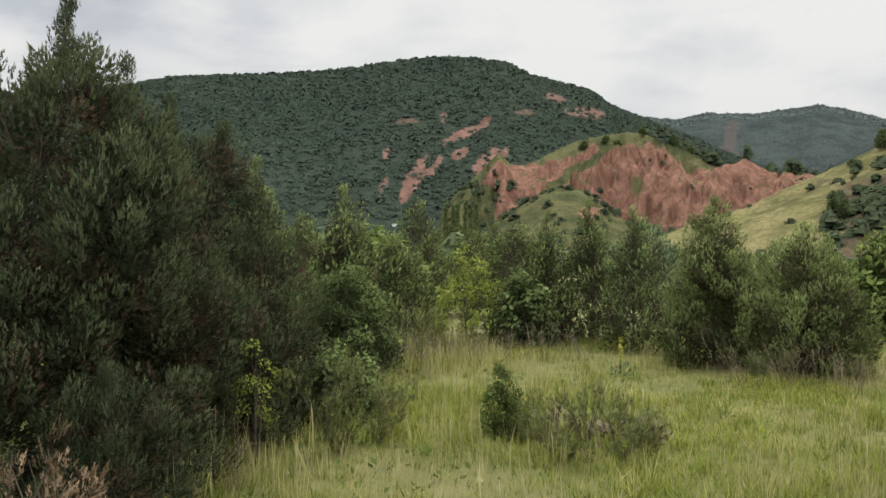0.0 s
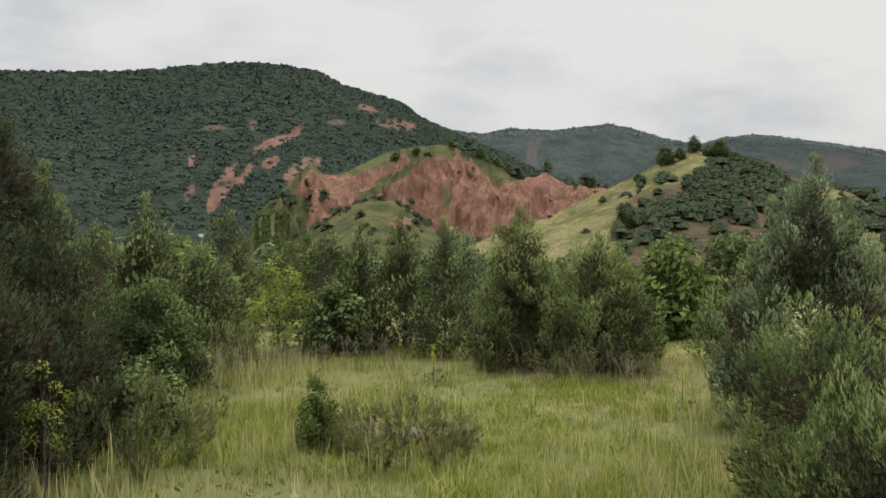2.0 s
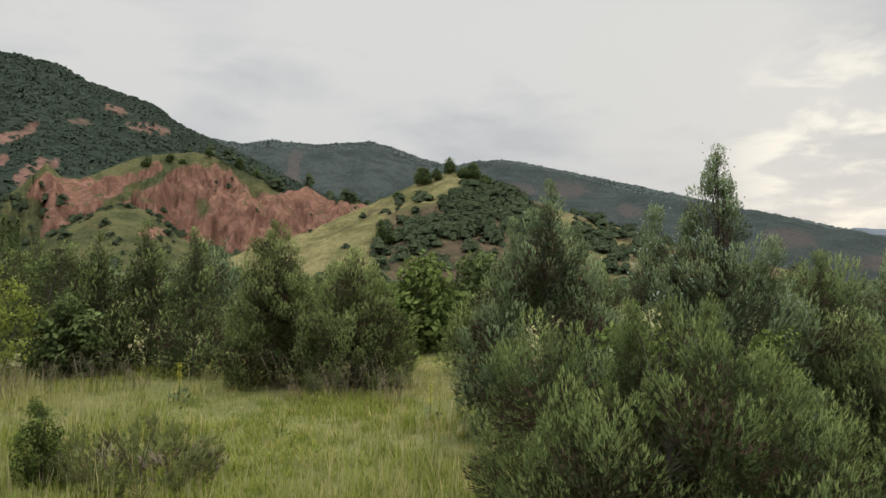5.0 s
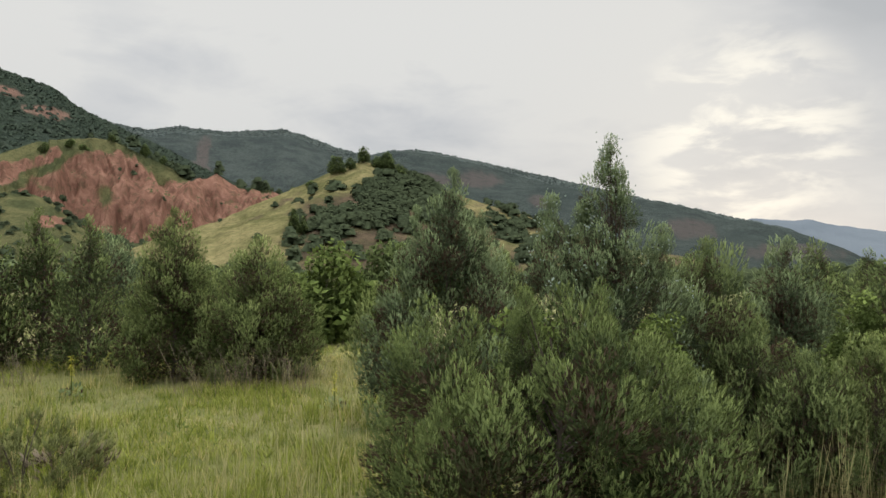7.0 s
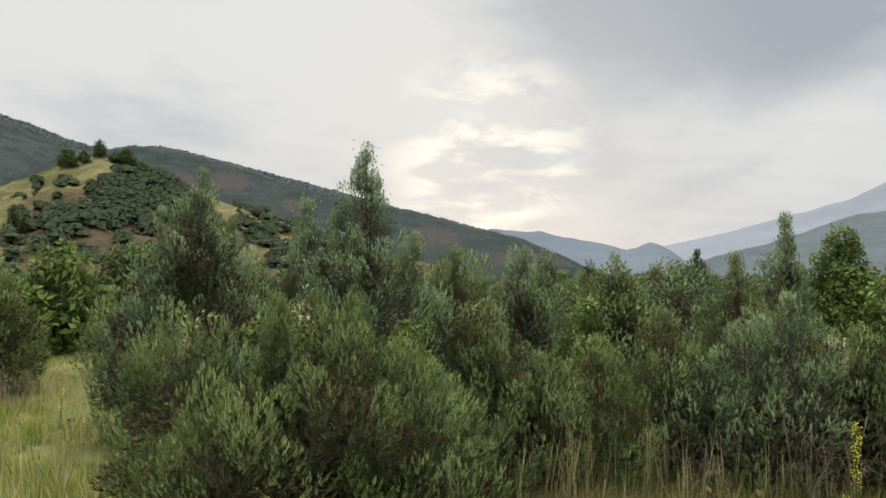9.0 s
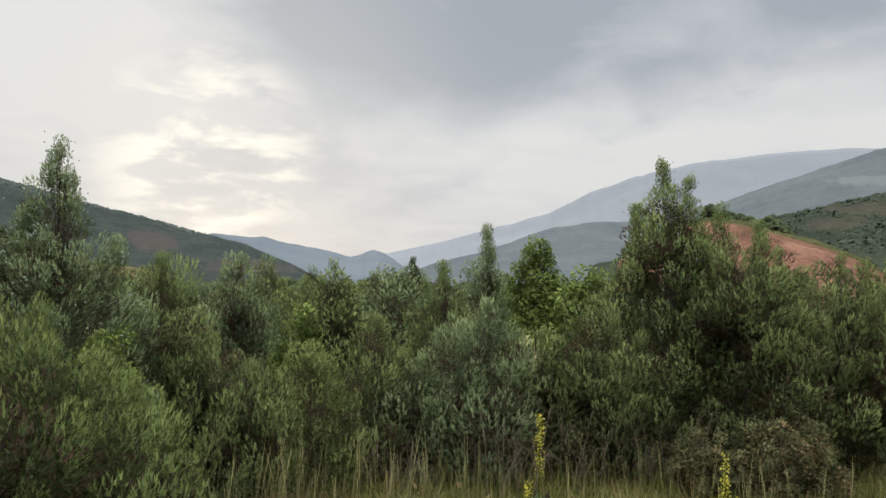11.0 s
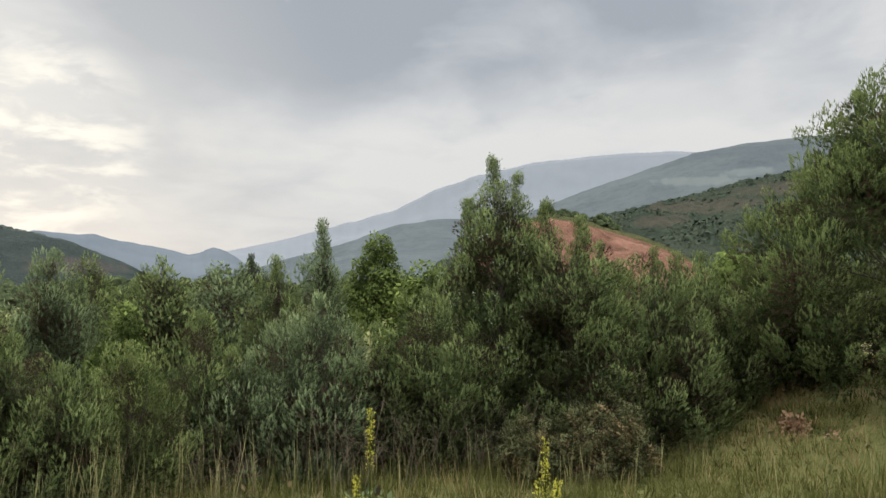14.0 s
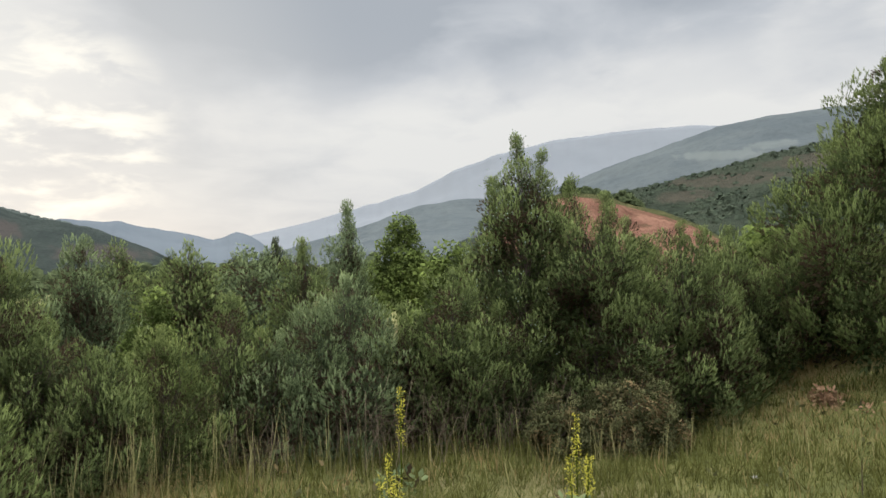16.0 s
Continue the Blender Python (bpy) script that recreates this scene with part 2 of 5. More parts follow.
RED_A, RED_B = (0.116, 0.059, 0.042), (0.262, 0.143, 0.101)
MOUNTAIN = hill_material("wooded_mountain_slope", (0.036, 0.047, 0.036), (0.048, 0.060, 0.043), (0.125, 0.072, 0.055), (0.235, 0.140, 0.108), 0.03, 4.0, 0.26, 0.25)
BADLAND = hill_material("red_badland", (0.056, 0.064, 0.030), (0.120, 0.114, 0.052), RED_A, RED_B, 0.09, 1.2, 0.16)
KNOLL = hill_material("dry_grass_knoll", (0.096, 0.097, 0.039), (0.210, 0.180, 0.086), (0.055, 0.046, 0.030), (0.112, 0.082, 0.054), 0.08, 0.8, 0.28)
# the next five hold distance haze in their base colours
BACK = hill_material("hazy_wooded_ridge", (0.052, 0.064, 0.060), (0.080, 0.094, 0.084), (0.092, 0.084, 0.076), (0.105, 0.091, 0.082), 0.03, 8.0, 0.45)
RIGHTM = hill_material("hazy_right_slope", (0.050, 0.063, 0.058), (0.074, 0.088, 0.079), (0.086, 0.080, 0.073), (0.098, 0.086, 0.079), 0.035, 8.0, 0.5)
FAR = hill_material("haze_blue_far_ridge", (0.114, 0.132, 0.150), (0.128, 0.146, 0.163), (0.12, 0.12, 0.12), (0.12, 0.12, 0.12), 0.004, 3.0, 0.08, 0.03)
FAINT = hill_material("haze_pale_far_mountain", (0.184, 0.198, 0.214), (0.198, 0.211, 0.226), (0.2, 0.2, 0.2), (0.2, 0.2, 0.2), 0.003, 2.0, 0.08, 0.0)
MIDBLUE = hill_material("haze_grey_blue_slope", (0.088, 0.102, 0.108), (0.108, 0.122, 0.124), (0.122, 0.136, 0.134), (0.135, 0.148, 0.144), 0.006, 3.0, 0.45, 0.2)
SCRUB = hill_material("scrubby_slope", (0.036, 0.045, 0.033), (0.053, 0.062, 0.044), (0.050, 0.050, 0.038), (0.072, 0.064, 0.050), 0.05, 2.0, 0.4)


# ---- numeric helpers ----
def lattice(ix, iy, seed):
    h = (ix.astype(np.int64) * 374761393 + iy.astype(np.int64) * 668265263 + seed * 974634777) & 0x7FFFFFFF
    h = ((h ^ (h >> 13)) * 1274126177) & 0x7FFFFFFF
    return ((h ^ (h >> 16)) & 0xFFFF) / 65535.0


def value_noise(x, y, seed):
    ix, iy = np.floor(x), np.floor(y)
    fx, fy = x - ix, y - iy
    ux, uy = fx * fx * (3 - 2 * fx), fy * fy * (3 - 2 * fy)
    a = lattice(ix, iy, seed) * (1 - ux) + lattice(ix + 1, iy, seed) * ux
    b = lattice(ix, iy + 1, seed) * (1 - ux) + lattice(ix + 1, iy + 1, seed) * ux
    return a * (1 - uy) + b * uy


def fbm(x, y, seed, octaves=5, gain=0.5):
    """Fractal noise, about -1 to 1."""
    total, amp, norm = 0.0, 1.0, 0.0
    for k in range(octaves):
        total = total + amp * (2 * value_noise(x * 2 ** k, y * 2 ** k, seed + 17 * k) - 1)
        norm, amp = norm + amp, amp * gain
    return total / norm


def smooth(x, lo, hi):
    u = np.clip((x - lo) / (hi - lo), 0, 1)
    return u * u * (3 - 2 * u)


def ground_height(x, y):
    x, y = np.asarray(x, float), np.asarray(y, float)
    r, az = np.hypot(x, y), np.degrees(np.arctan2(x, y))
    z = 0.07 * fbm(x * 0.35, y * 0.35, 5, 4) + 0.35 * fbm(x * 0.02, y * 0.02, 9, 3) * smooth(r, 8, 40)
    z = z - 2.6 * smooth(r, 11, 150)
    z = z + 0.62 * smooth(az, 98, 116) * smooth(r, 6.0, 11.0) * (1 - smooth(r, 16, 60)) * (az < 170)
    return z


def mesh_from(name, verts, faces, mats, attrs=None, smooth_shade=False, normals=None, turned=True):
    """A mesh from numpy arrays: faces is an (n, 3) or (n, 4) index array. normals: soft shading normals for leaves."""
    if normals is not None and turned:
        tri = np.asarray(verts)[faces]
        flat = np.cross(tri[:, 1] - tri[:, 0], tri[:, 2] - tri[:, 0])
        turn = (flat * np.asarray(normals)[faces[:, 0]]).sum(1) < 0
        faces = np.where(turn[:, None], np.asarray(faces)[:, ::-1], faces)
    smooth_shade = smooth_shade or normals is not None
    me = bpy.data.meshes.new(name)
    faces = np.asarray(faces, np.int32)
    k = faces.shape[1]
    me.vertices.add(len(verts))
    me.vertices.foreach_set("co", np.asarray(verts, np.float32).ravel())
    me.loops.add(faces.size)
    me.loops.foreach_set("vertex_index", faces.ravel())
    me.polygons.add(len(faces))
    me.polygons.foreach_set("loop_start", np.arange(0, faces.size, k, dtype=np.int32))
    me.polygons.foreach_set("loop_total", np.full(len(faces), k, np.int32))
    if smooth_shade:
        me.polygons.foreach_set("use_smooth", np.ones(len(faces), bool))
    for key, val in (attrs or {}).items():
        a = me.attributes.new(key, "FLOAT", "POINT")
        a.data.foreach_set("value", np.asarray(val, np.float32).ravel())
    me.update(calc_edges=True)
    if normals is not None:
        me.normals_split_custom_set_from_vertices(np.asarray(normals, np.float32))
    for m in mats if isinstance(mats, (list, tuple)) else [mats]:
        me.materials.append(m)
    return me


def part_of(name, me, parent, label=""):
    ob = new(name, me)
    ob.parent = parent
    return tagged(ob, label)


def grid_faces(nu, nv, wrap=False):
    u = np.arange(nu if wrap else nu - 1)[:, None]
    v = np.arange(nv - 1)[None, :]
    a, b = u * nv + v, ((u + 1) % nu) * nv + v
    return np.stack([a, a + 1, b + 1, b], -1).reshape(-1, 4)


# ---- the ground: one sheet to the horizon ----
def build_ground():
    rings = np.concatenate([[0.02], np.geomspace(0.6, 40, 90), np.geomspace(42, 4900, 60)])
    az = np.radians(np.arange(0, 360, 1.5))
    A, R = np.meshgrid(az, rings, indexing="ij")
    x, y = R * np.sin(A) - 0.4, R * np.cos(A) - 0.5
    z = ground_height(x, y)
    me = mesh_from("ground", np.stack([x, y, z], -1).reshape(-1, 3), grid_faces(len(az), len(rings), True)[:, ::-1], GROUND, smooth_shade=True)
    tagged(new("ground", me), "rough meadow ground with short green and dry grass", "ground", kind="structure")


build_ground()


# ---- hills ----
class Hill:
    """A ridge round the viewpoint: its crest's bearing and height angle, and the distances of foot, crest and back."""

    def __init__(self, crest, foot, top, back, power=1.0, rough=0.0, rough_size=60.0, flutes=0.0, seed=1, wander=0.0, foot_z=-3.0, trees=0.0):
        self.az, self.el = np.array(crest, float).T
        self.foot, self.top, self.back, self.power = foot, top, back, power
        self.rough, self.rough_size, self.flutes, self.seed, self.wander, self.foot_z = rough, rough_size, flutes, seed, wander, foot_z
        self.trees = trees

    def height(self, az, r):
        top = self.top + self.wander * fbm(az * 0.12, 0 * az, self.seed + 3, 3)
        hc = 1.7 + np.tan(np.radians(np.interp(az, self.az, self.el))) * top - self.trees
        x, y = r * np.sin(np.radians(az)), r * np.cos(np.radians(az))
        rr = r
        if self.flutes:
            bent = az + 1.6 * fbm(az * 0.25, r * 0.014, self.seed + 5, 3)
            gully = np.abs(fbm(bent * 0.34, r * 0.010, self.seed + 7, 3, 0.5)) * 1.25 + 0.30 * np.abs(fbm(bent * 1.3, r * 0.03, self.seed + 8, 3)) + 0.12 * fbm(bent * 3.5, r * 0.09, self.seed + 9, 3)
            rr = r - self.flutes * (gully - 0.25)
        s = np.clip((rr - self.foot) / (top - self.foot), 0, 1)
        b = np.clip((self.back - r) / (self.back - top), 0, 1)
        prof = np.where(r <= top, s ** self.power, smooth(b, 0, 1))
        if self.flutes:
            prof = np.where(r <= top, 0.42 * s + 0.58 * smooth(s, 0.12, 0.95) + 0.012 * np.sin(42 * s) * smooth(s, 0.1, 0.4) * (1 - smooth(s, 0.8, 1)), prof)
        z = self.foot_z + (hc - self.foot_z) * prof
        k = self.rough_size
        env = np.clip(prof, 0, 1) * (1 - 0.8 * np.exp(-((r - top) / (0.12 * (top - self.foot))) ** 2))
        z = z + self.rough * env * fbm(x / k, y / k, self.seed, 5, 0.52) + 0.0012 * self.top * fbm(az * 1.3, 0 * az, self.seed + 11, 4)
        ends = smooth(az, self.az[0], self.az[0] + 1.0) * (1 - smooth(az, self.az[-1] - 1.0, self.az[-1]))
        return self.foot_z - 4 + (z - self.foot_z + 4) * ends

    def build(self, name, material, label, category, step, rows, soil=None, before=0.0):
        az = np.arange(self.az[0], self.az[-1] + step / 2, step)
        nb = max(6, rows // 5)
        r = np.concatenate([np.linspace(self.foot - before, self.top, rows), np.linspace(self.top, self.back, nb + 1)[1:]])
        A, R = np.meshgrid(az, r, indexing="ij")
        z = self.height(A, R)
        x, y = R * np.sin(np.radians(A)), R * np.cos(np.radians(A))
        dz_r = np.gradient(z, axis=1) / np.gradient(R, axis=1)
        dz_a = np.gradient(z, axis=0) / (np.radians(step) * R)
        slope = np.hypot(dz_r, dz_a)
        el = np.degrees(np.arctan2(z - 1.7, R))
        bare = soil(A, R, z, slope, el) if soil else np.zeros_like(z)
        me = mesh_from(name, np.stack([x, y, z], -1).reshape(-1, 3), grid_faces(len(az), len(r))[:, ::-1], material, {"soil": bare}, True)
        self.soil = soil
        return tagged(new(name, me), label, category, kind="structure")


def patches(spots):
    """Bare scars: each has a bearing, a height angle, two half sizes in degrees and a lean."""
    def soil(A, R, z, slope, el):
        out = np.zeros_like(A)
        wob = 0.5 * fbm(A * 2.6, el * 2.0, 71, 5, 0.6)
        for a, e, wa, we, lean, *part in spots:
            u, v = A - a - lean * (el - e), el - e
            d = np.sqrt((u / wa) ** 2 + (v / we) ** 2) + wob
            out = np.maximum(out, (part[0] if part else 1.0) * (1 - smooth(d, 0.6, 1.25)))
        return out
    return soil


mountain = Hill([(-75, 7.5), (-50, 9.0), (-35, 9.6), (-26, 10.3), (-22.5, 11.0), (-18.7, 11.9), (-13.8, 12.4), (-9.1, 12.9), (-5.9, 13.2), (-2.2, 13.8), (2.2, 13.9), (4.7, 13.5),
                 (6.3, 12.6), (10.3, 11.5), (11.9, 10.3), (13.8, 9.4), (15.7, 8.6), (20, 6.6), (26, 4.2), (32, 2.0), (36, 0.5)], 400, 820, 1350, 0.92, 26, 130, seed=21, trees=1.6)
mountain.build("wooded_mountain", MOUNTAIN, "dark green forested mountain with red eroded scars", "mountain", 0.25, 80, patches([
    (-2.15, 5.2, 0.62, 1.9, 0.55), (-0.7, 6.1, 0.34, 1.0, 0.75), (-4.1, 7.0, 0.38, 0.5, 0.0, 0.8), (-4.3, 4.8, 0.4, 0.9, 0.3, 0.55), (1.3, 8.4, 0.75, 0.75, 1.6), (2.9, 9.2, 0.45, 0.6, 0.6, 0.8),
    (1.2, 7.0, 0.6, 0.5, 0.8), (3.3, 6.4, 1.1, 1.1, 0.8), (0.0, 9.6, 0.35, 0.5, 0.3, 0.6), (-2.6, 9.3, 1.3, 0.3, 0.2, 0.5), (8.0, 10.9, 0.9, 0.4, -0.8, 0.62), (10.2, 9.8, 1.5, 0.5, -1.2, 0.62), (6.0, 9.9, 0.9, 0.3, -0.5, 0.5)]))


back_ridge = Hill([(8, 5), (12, 8.6), (13.8, 9.5), (16.5, 9.2), (18.4, 9.5), (21.2, 9.4), (23.0, 9.5), (25.2, 9.7), (27.0, 9.3), (29.0, 8.6), (32.1, 8.0), (36, 6.6), (42, 4.5)],
                  950, 1500, 2000, 0.95, 40, 200, seed=31, trees=3.5)
back_ridge.build("back_ridge", BACK, "haze-coloured wooded ridge with pale red scars", "mountain", 0.2, 50,
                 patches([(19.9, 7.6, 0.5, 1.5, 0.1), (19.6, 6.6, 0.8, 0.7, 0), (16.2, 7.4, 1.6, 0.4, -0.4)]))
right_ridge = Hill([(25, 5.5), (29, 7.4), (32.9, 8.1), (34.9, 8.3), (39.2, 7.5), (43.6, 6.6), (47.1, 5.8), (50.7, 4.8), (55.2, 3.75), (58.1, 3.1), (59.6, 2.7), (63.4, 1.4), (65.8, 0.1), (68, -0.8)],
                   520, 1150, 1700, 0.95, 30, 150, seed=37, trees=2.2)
right_ridge.build("long_ridge", RIGHTM, "haze-coloured dark wooded ridge falling to the valley", "mountain", 0.2, 50,
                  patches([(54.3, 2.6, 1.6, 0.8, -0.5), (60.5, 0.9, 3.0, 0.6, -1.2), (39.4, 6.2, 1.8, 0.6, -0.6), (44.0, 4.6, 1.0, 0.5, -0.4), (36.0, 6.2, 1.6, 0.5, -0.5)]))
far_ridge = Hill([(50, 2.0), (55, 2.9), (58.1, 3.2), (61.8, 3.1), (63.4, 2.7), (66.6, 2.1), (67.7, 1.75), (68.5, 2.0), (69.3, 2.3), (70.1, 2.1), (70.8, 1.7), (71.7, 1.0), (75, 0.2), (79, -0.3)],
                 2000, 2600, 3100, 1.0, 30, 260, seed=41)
far_ridge.build("far_ridge", FAR, "haze-blue distant ridge closing the valley", "mountain", 0.15, 24)
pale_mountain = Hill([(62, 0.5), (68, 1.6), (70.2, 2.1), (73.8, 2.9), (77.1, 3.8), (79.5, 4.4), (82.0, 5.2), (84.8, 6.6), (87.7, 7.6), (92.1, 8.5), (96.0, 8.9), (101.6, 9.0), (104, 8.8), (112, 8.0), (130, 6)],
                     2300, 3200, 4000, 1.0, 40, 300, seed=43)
pale_mountain.build("pale_mountain", FAINT, "pale blue mountain with rain haze in its colour", "mountain", 0.2, 24)
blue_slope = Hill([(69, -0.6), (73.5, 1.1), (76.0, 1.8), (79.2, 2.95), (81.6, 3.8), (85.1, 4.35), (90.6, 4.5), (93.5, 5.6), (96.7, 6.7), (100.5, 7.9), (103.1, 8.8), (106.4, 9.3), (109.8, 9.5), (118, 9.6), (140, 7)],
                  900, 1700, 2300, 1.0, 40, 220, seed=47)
blue_slope.build("blue_slope", MIDBLUE, "haze-coloured grey-blue mountain slope with pale fields", "mountain", 0.2, 40, patches([(103.5, 6.9, 3.0, 0.35, -2.0), (106.5, 7.4, 1.6, 0.25, 1.0)]))
scrub_hill = Hill([(84, 1.0), (90, 3.2), (95.1, 4.5), (97.0, 4.9), (100.5, 5.7), (104.2, 6.6), (107.7, 7.3), (112, 8.0), (120, 8.6), (140, 7)], 230, 520, 800, 1.0, 14, 60, seed=53, trees=1.4)
scrub_hill.build("scrub_hill", SCRUB, "scrub-covered hillside with bare earth patches", "hill", 0.2, 60, patches([(104, 5.2, 4.0, 0.5, 1.5), (109, 6.2, 3.0, 0.5, 1.0), (101, 4.2, 2.0, 0.4, 1.0)]))


def badland_soil(A, R, z, slope, el):
    red = smooth(slope + 0.22 * fbm(A * 0.9, R * 0.05, 83, 4), 0.34, 0.52)
    bend = 0.8 * fbm(A * 1.2, el * 1.2, 87, 4)
    streak = np.exp(-((A - (9.3 + 1.45 * (el - 5.6)) - bend) / 0.7) ** 2) * smooth(el, 3.4, 4.4) * 0.75
    crown = np.exp(-((A - 12.6) / 1.6) ** 2) * smooth(el, 7.5, 8.3)
    red = np.maximum(red, np.exp(-((A - 20.9) / 1.7) ** 2) * smooth(el, 4.6, 5.4))
    pocket = 0.75 * np.exp(-((A - 13.7 - 0.5 * bend) / 0.9) ** 2 - ((el - 4.6) / 1.0) ** 2) + 0.6 * np.exp(-((A - 17.6) / 0.8) ** 2 - ((el - 5.9) / 0.5) ** 2) + 0.5 * smooth(fbm(A * 1.1, el * 2.0, 99, 4), 0.25, 0.6)
    wooded = 1.2 * (1 - smooth(A, 3.0, 4.4)) * (1 - smooth(el, 4.4, 5.2))
    return np.clip(red - wooded - 1.1 * streak - pocket - crown - 0.8 * smooth(R, 372, 385) * (A < 19), 0, 1)


badland = Hill([(-1, 2.0), (1.4, 4.6), (2.6, 5.6), (4.0, 7.3), (4.8, 6.4), (6.0, 6.2), (7.6, 7.0), (9.7, 8.0), (11.8, 8.4), (13.1, 8.6), (15.0, 7.9), (17.9, 6.6), (19.3, 5.8), (20.2, 6.1), (20.9, 6.5),
                (21.7, 5.8), (22.3, 5.4), (24.6, 5.3), (25.6, 4.9), (28, 3.9), (33, 2)], 285, 380, 520, 1.0, 4, 16, flutes=30, seed=61, wander=14)
badland.build("badland_hill", BADLAND, "eroded red earth cliffs with grassy crest", "hill", 0.08, 110, badland_soil)
green_mound = Hill([(1.5, 0.5), (4.0, 2.3), (4.8, 2.9), (6.4, 3.8), (8.1, 4.5), (9.4, 4.5), (10.5, 4.0), (11.7, 2.9), (13.4, 1.9), (16, 1.4), (19, 0.6)], 200, 268, 330, 0.9, 3, 22, seed=67)
green_mound.build("green_mound", BADLAND, "low grassy mound dotted with shrubs", "hill", 0.12, 50, patches([(10.6, 2.8, 1.0, 0.45, -0.3)]))


def knoll_soil(A, R, z, slope, el):
    lower = smooth(A, 24.0, 27.5) * (1 - smooth(el - 0.25 * (A - 28), 4.0, 5.4)) * (1 - 0.35 * smooth(A, 36, 38))
    tracks = np.exp(-((el - 0.62 * (A - 20.5) - 1.6 - 0.5 * fbm(A * 0.8, el, 95, 3)) / 0.22) ** 2) * smooth(A, 20, 23)
    return np.clip(lower * 0.75 + 0.45 * fbm(A * 0.9, el * 3.0, 91, 4) + 0.5 * tracks, 0, 1)


knoll = Hill([(14.5, 0.3), (15.8, 1.2), (18, 2.0), (20.7, 3.0), (24.2, 4.7), (27.3, 6.0), (29.2, 6.9), (31.1, 7.55), (32.9, 7.1), (35.3, 6.0), (37.6, 5.4), (40.3, 4.3), (42.8, 3.6), (45.6, 2.5), (50, 1.2), (56, 0)],
             165, 262, 340, 0.92, 6, 20, seed=73)
knoll.build("grassy_knoll", KNOLL, "dry grass knoll with dark shrubs and bare earth", "hill", 0.12, 80, knoll_soil)
red_hill = Hill([(86, 1.5), (89, 3.4), (91.1, 4.4), (93.1, 4.8), (95.1, 4.5), (97.4, 3.8), (99.7, 3.1), (101.9, 2.2), (103.7, 1.1), (107, -0.4), (110, -1)], 95, 150, 200, 0.85, 1.5, 12, flutes=6, seed=79)
red_hill.build("red_hill", BADLAND, "small red earth hill with grassy back", "hill", 0.15, 50,
               lambda A, R, z, slope, el: 1 - smooth(el - np.interp(A, red_hill.az, red_hill.el), -0.42, -0.15) * 1.2)


# ---- foliage building blocks ----


def unit(v):
    return v / np.maximum(np.linalg.norm(v, axis=-1, keepdims=True), 1e-9)


def spray(blades, seed, length=0.2, width=0.03, fat=0.2, lean=0.95):
    """A flame-shaped spray of scale leaves, one unit high along z: short blades all over it, each a triangle."""
    g = np.random.default_rng(seed)
    h = g.random(blades) ** 0.85
    a = g.random(blades) * 2 * np.pi
    rad = fat * np.clip(h / 0.3, 0.25, 1) ** 0.7 * np.clip(1.02 - h, 0, 1) ** 0.75 * (0.55 + 0.45 * g.random(blades))
    bend = 0.10 * np.sin(3 * h + seed)
    base = np.stack([rad * np.cos(a) + bend, rad * np.sin(a), h * (1 - length)], -1)
    out = lean * (1.05 - h) * (0.4 + 0.8 * g.random(blades))
    way = unit(np.stack([out * np.cos(a), out * np.sin(a), np.ones(blades)], -1) + 0.15 * g.normal(size=(blades, 3)))
    ln = length * (0.7 + 0.6 * g.random(blades))
    side = unit(np.cross(way, np.stack([np.cos(a), np.sin(a), 0 * a], -1) + 0.5 * g.normal(size=(blades, 3)))) * (width * (0.7 + 0.6 * g.random(blades)))[:, None]
    v = np.stack([base - side, base + side, base + way * ln[:, None]], 1)
    tip = np.repeat(np.clip(0.75 * h + 0.25 * g.random(blades), 0, 1), 3) * np.tile([0.75, 0.75, 1.0], blades)
    return v.reshape(-1, 3), tip


def leaf_bunch(leaves, seed, size=0.34):
    """A bunch of broad leaves: diamonds round a twig, one unit across."""
    g = np.random.default_rng(seed)
    c = g.normal(size=(leaves, 3)) * 0.30
    way = unit(c + g.normal(size=(leaves, 3)) * 0.35 + np.array([0, 0, 0.1]))
    side = unit(np.cross(way, g.normal(size=(leaves, 3)) * 0.5 + np.array([0, 0, 1.0])))
    s = size * (0.6 + 0.6 * g.random(leaves))[:, None]
    p0, p1, p2, p3 = c, c + way * s * 0.5 + side * s * 0.30, c + way * s, c + way * s * 0.5 - side * s * 0.30
    v = np.stack([p0, p1, p2, p0, p2, p3], 1).reshape(-1, 3)
    return v, np.repeat(g.random(leaves), 6)


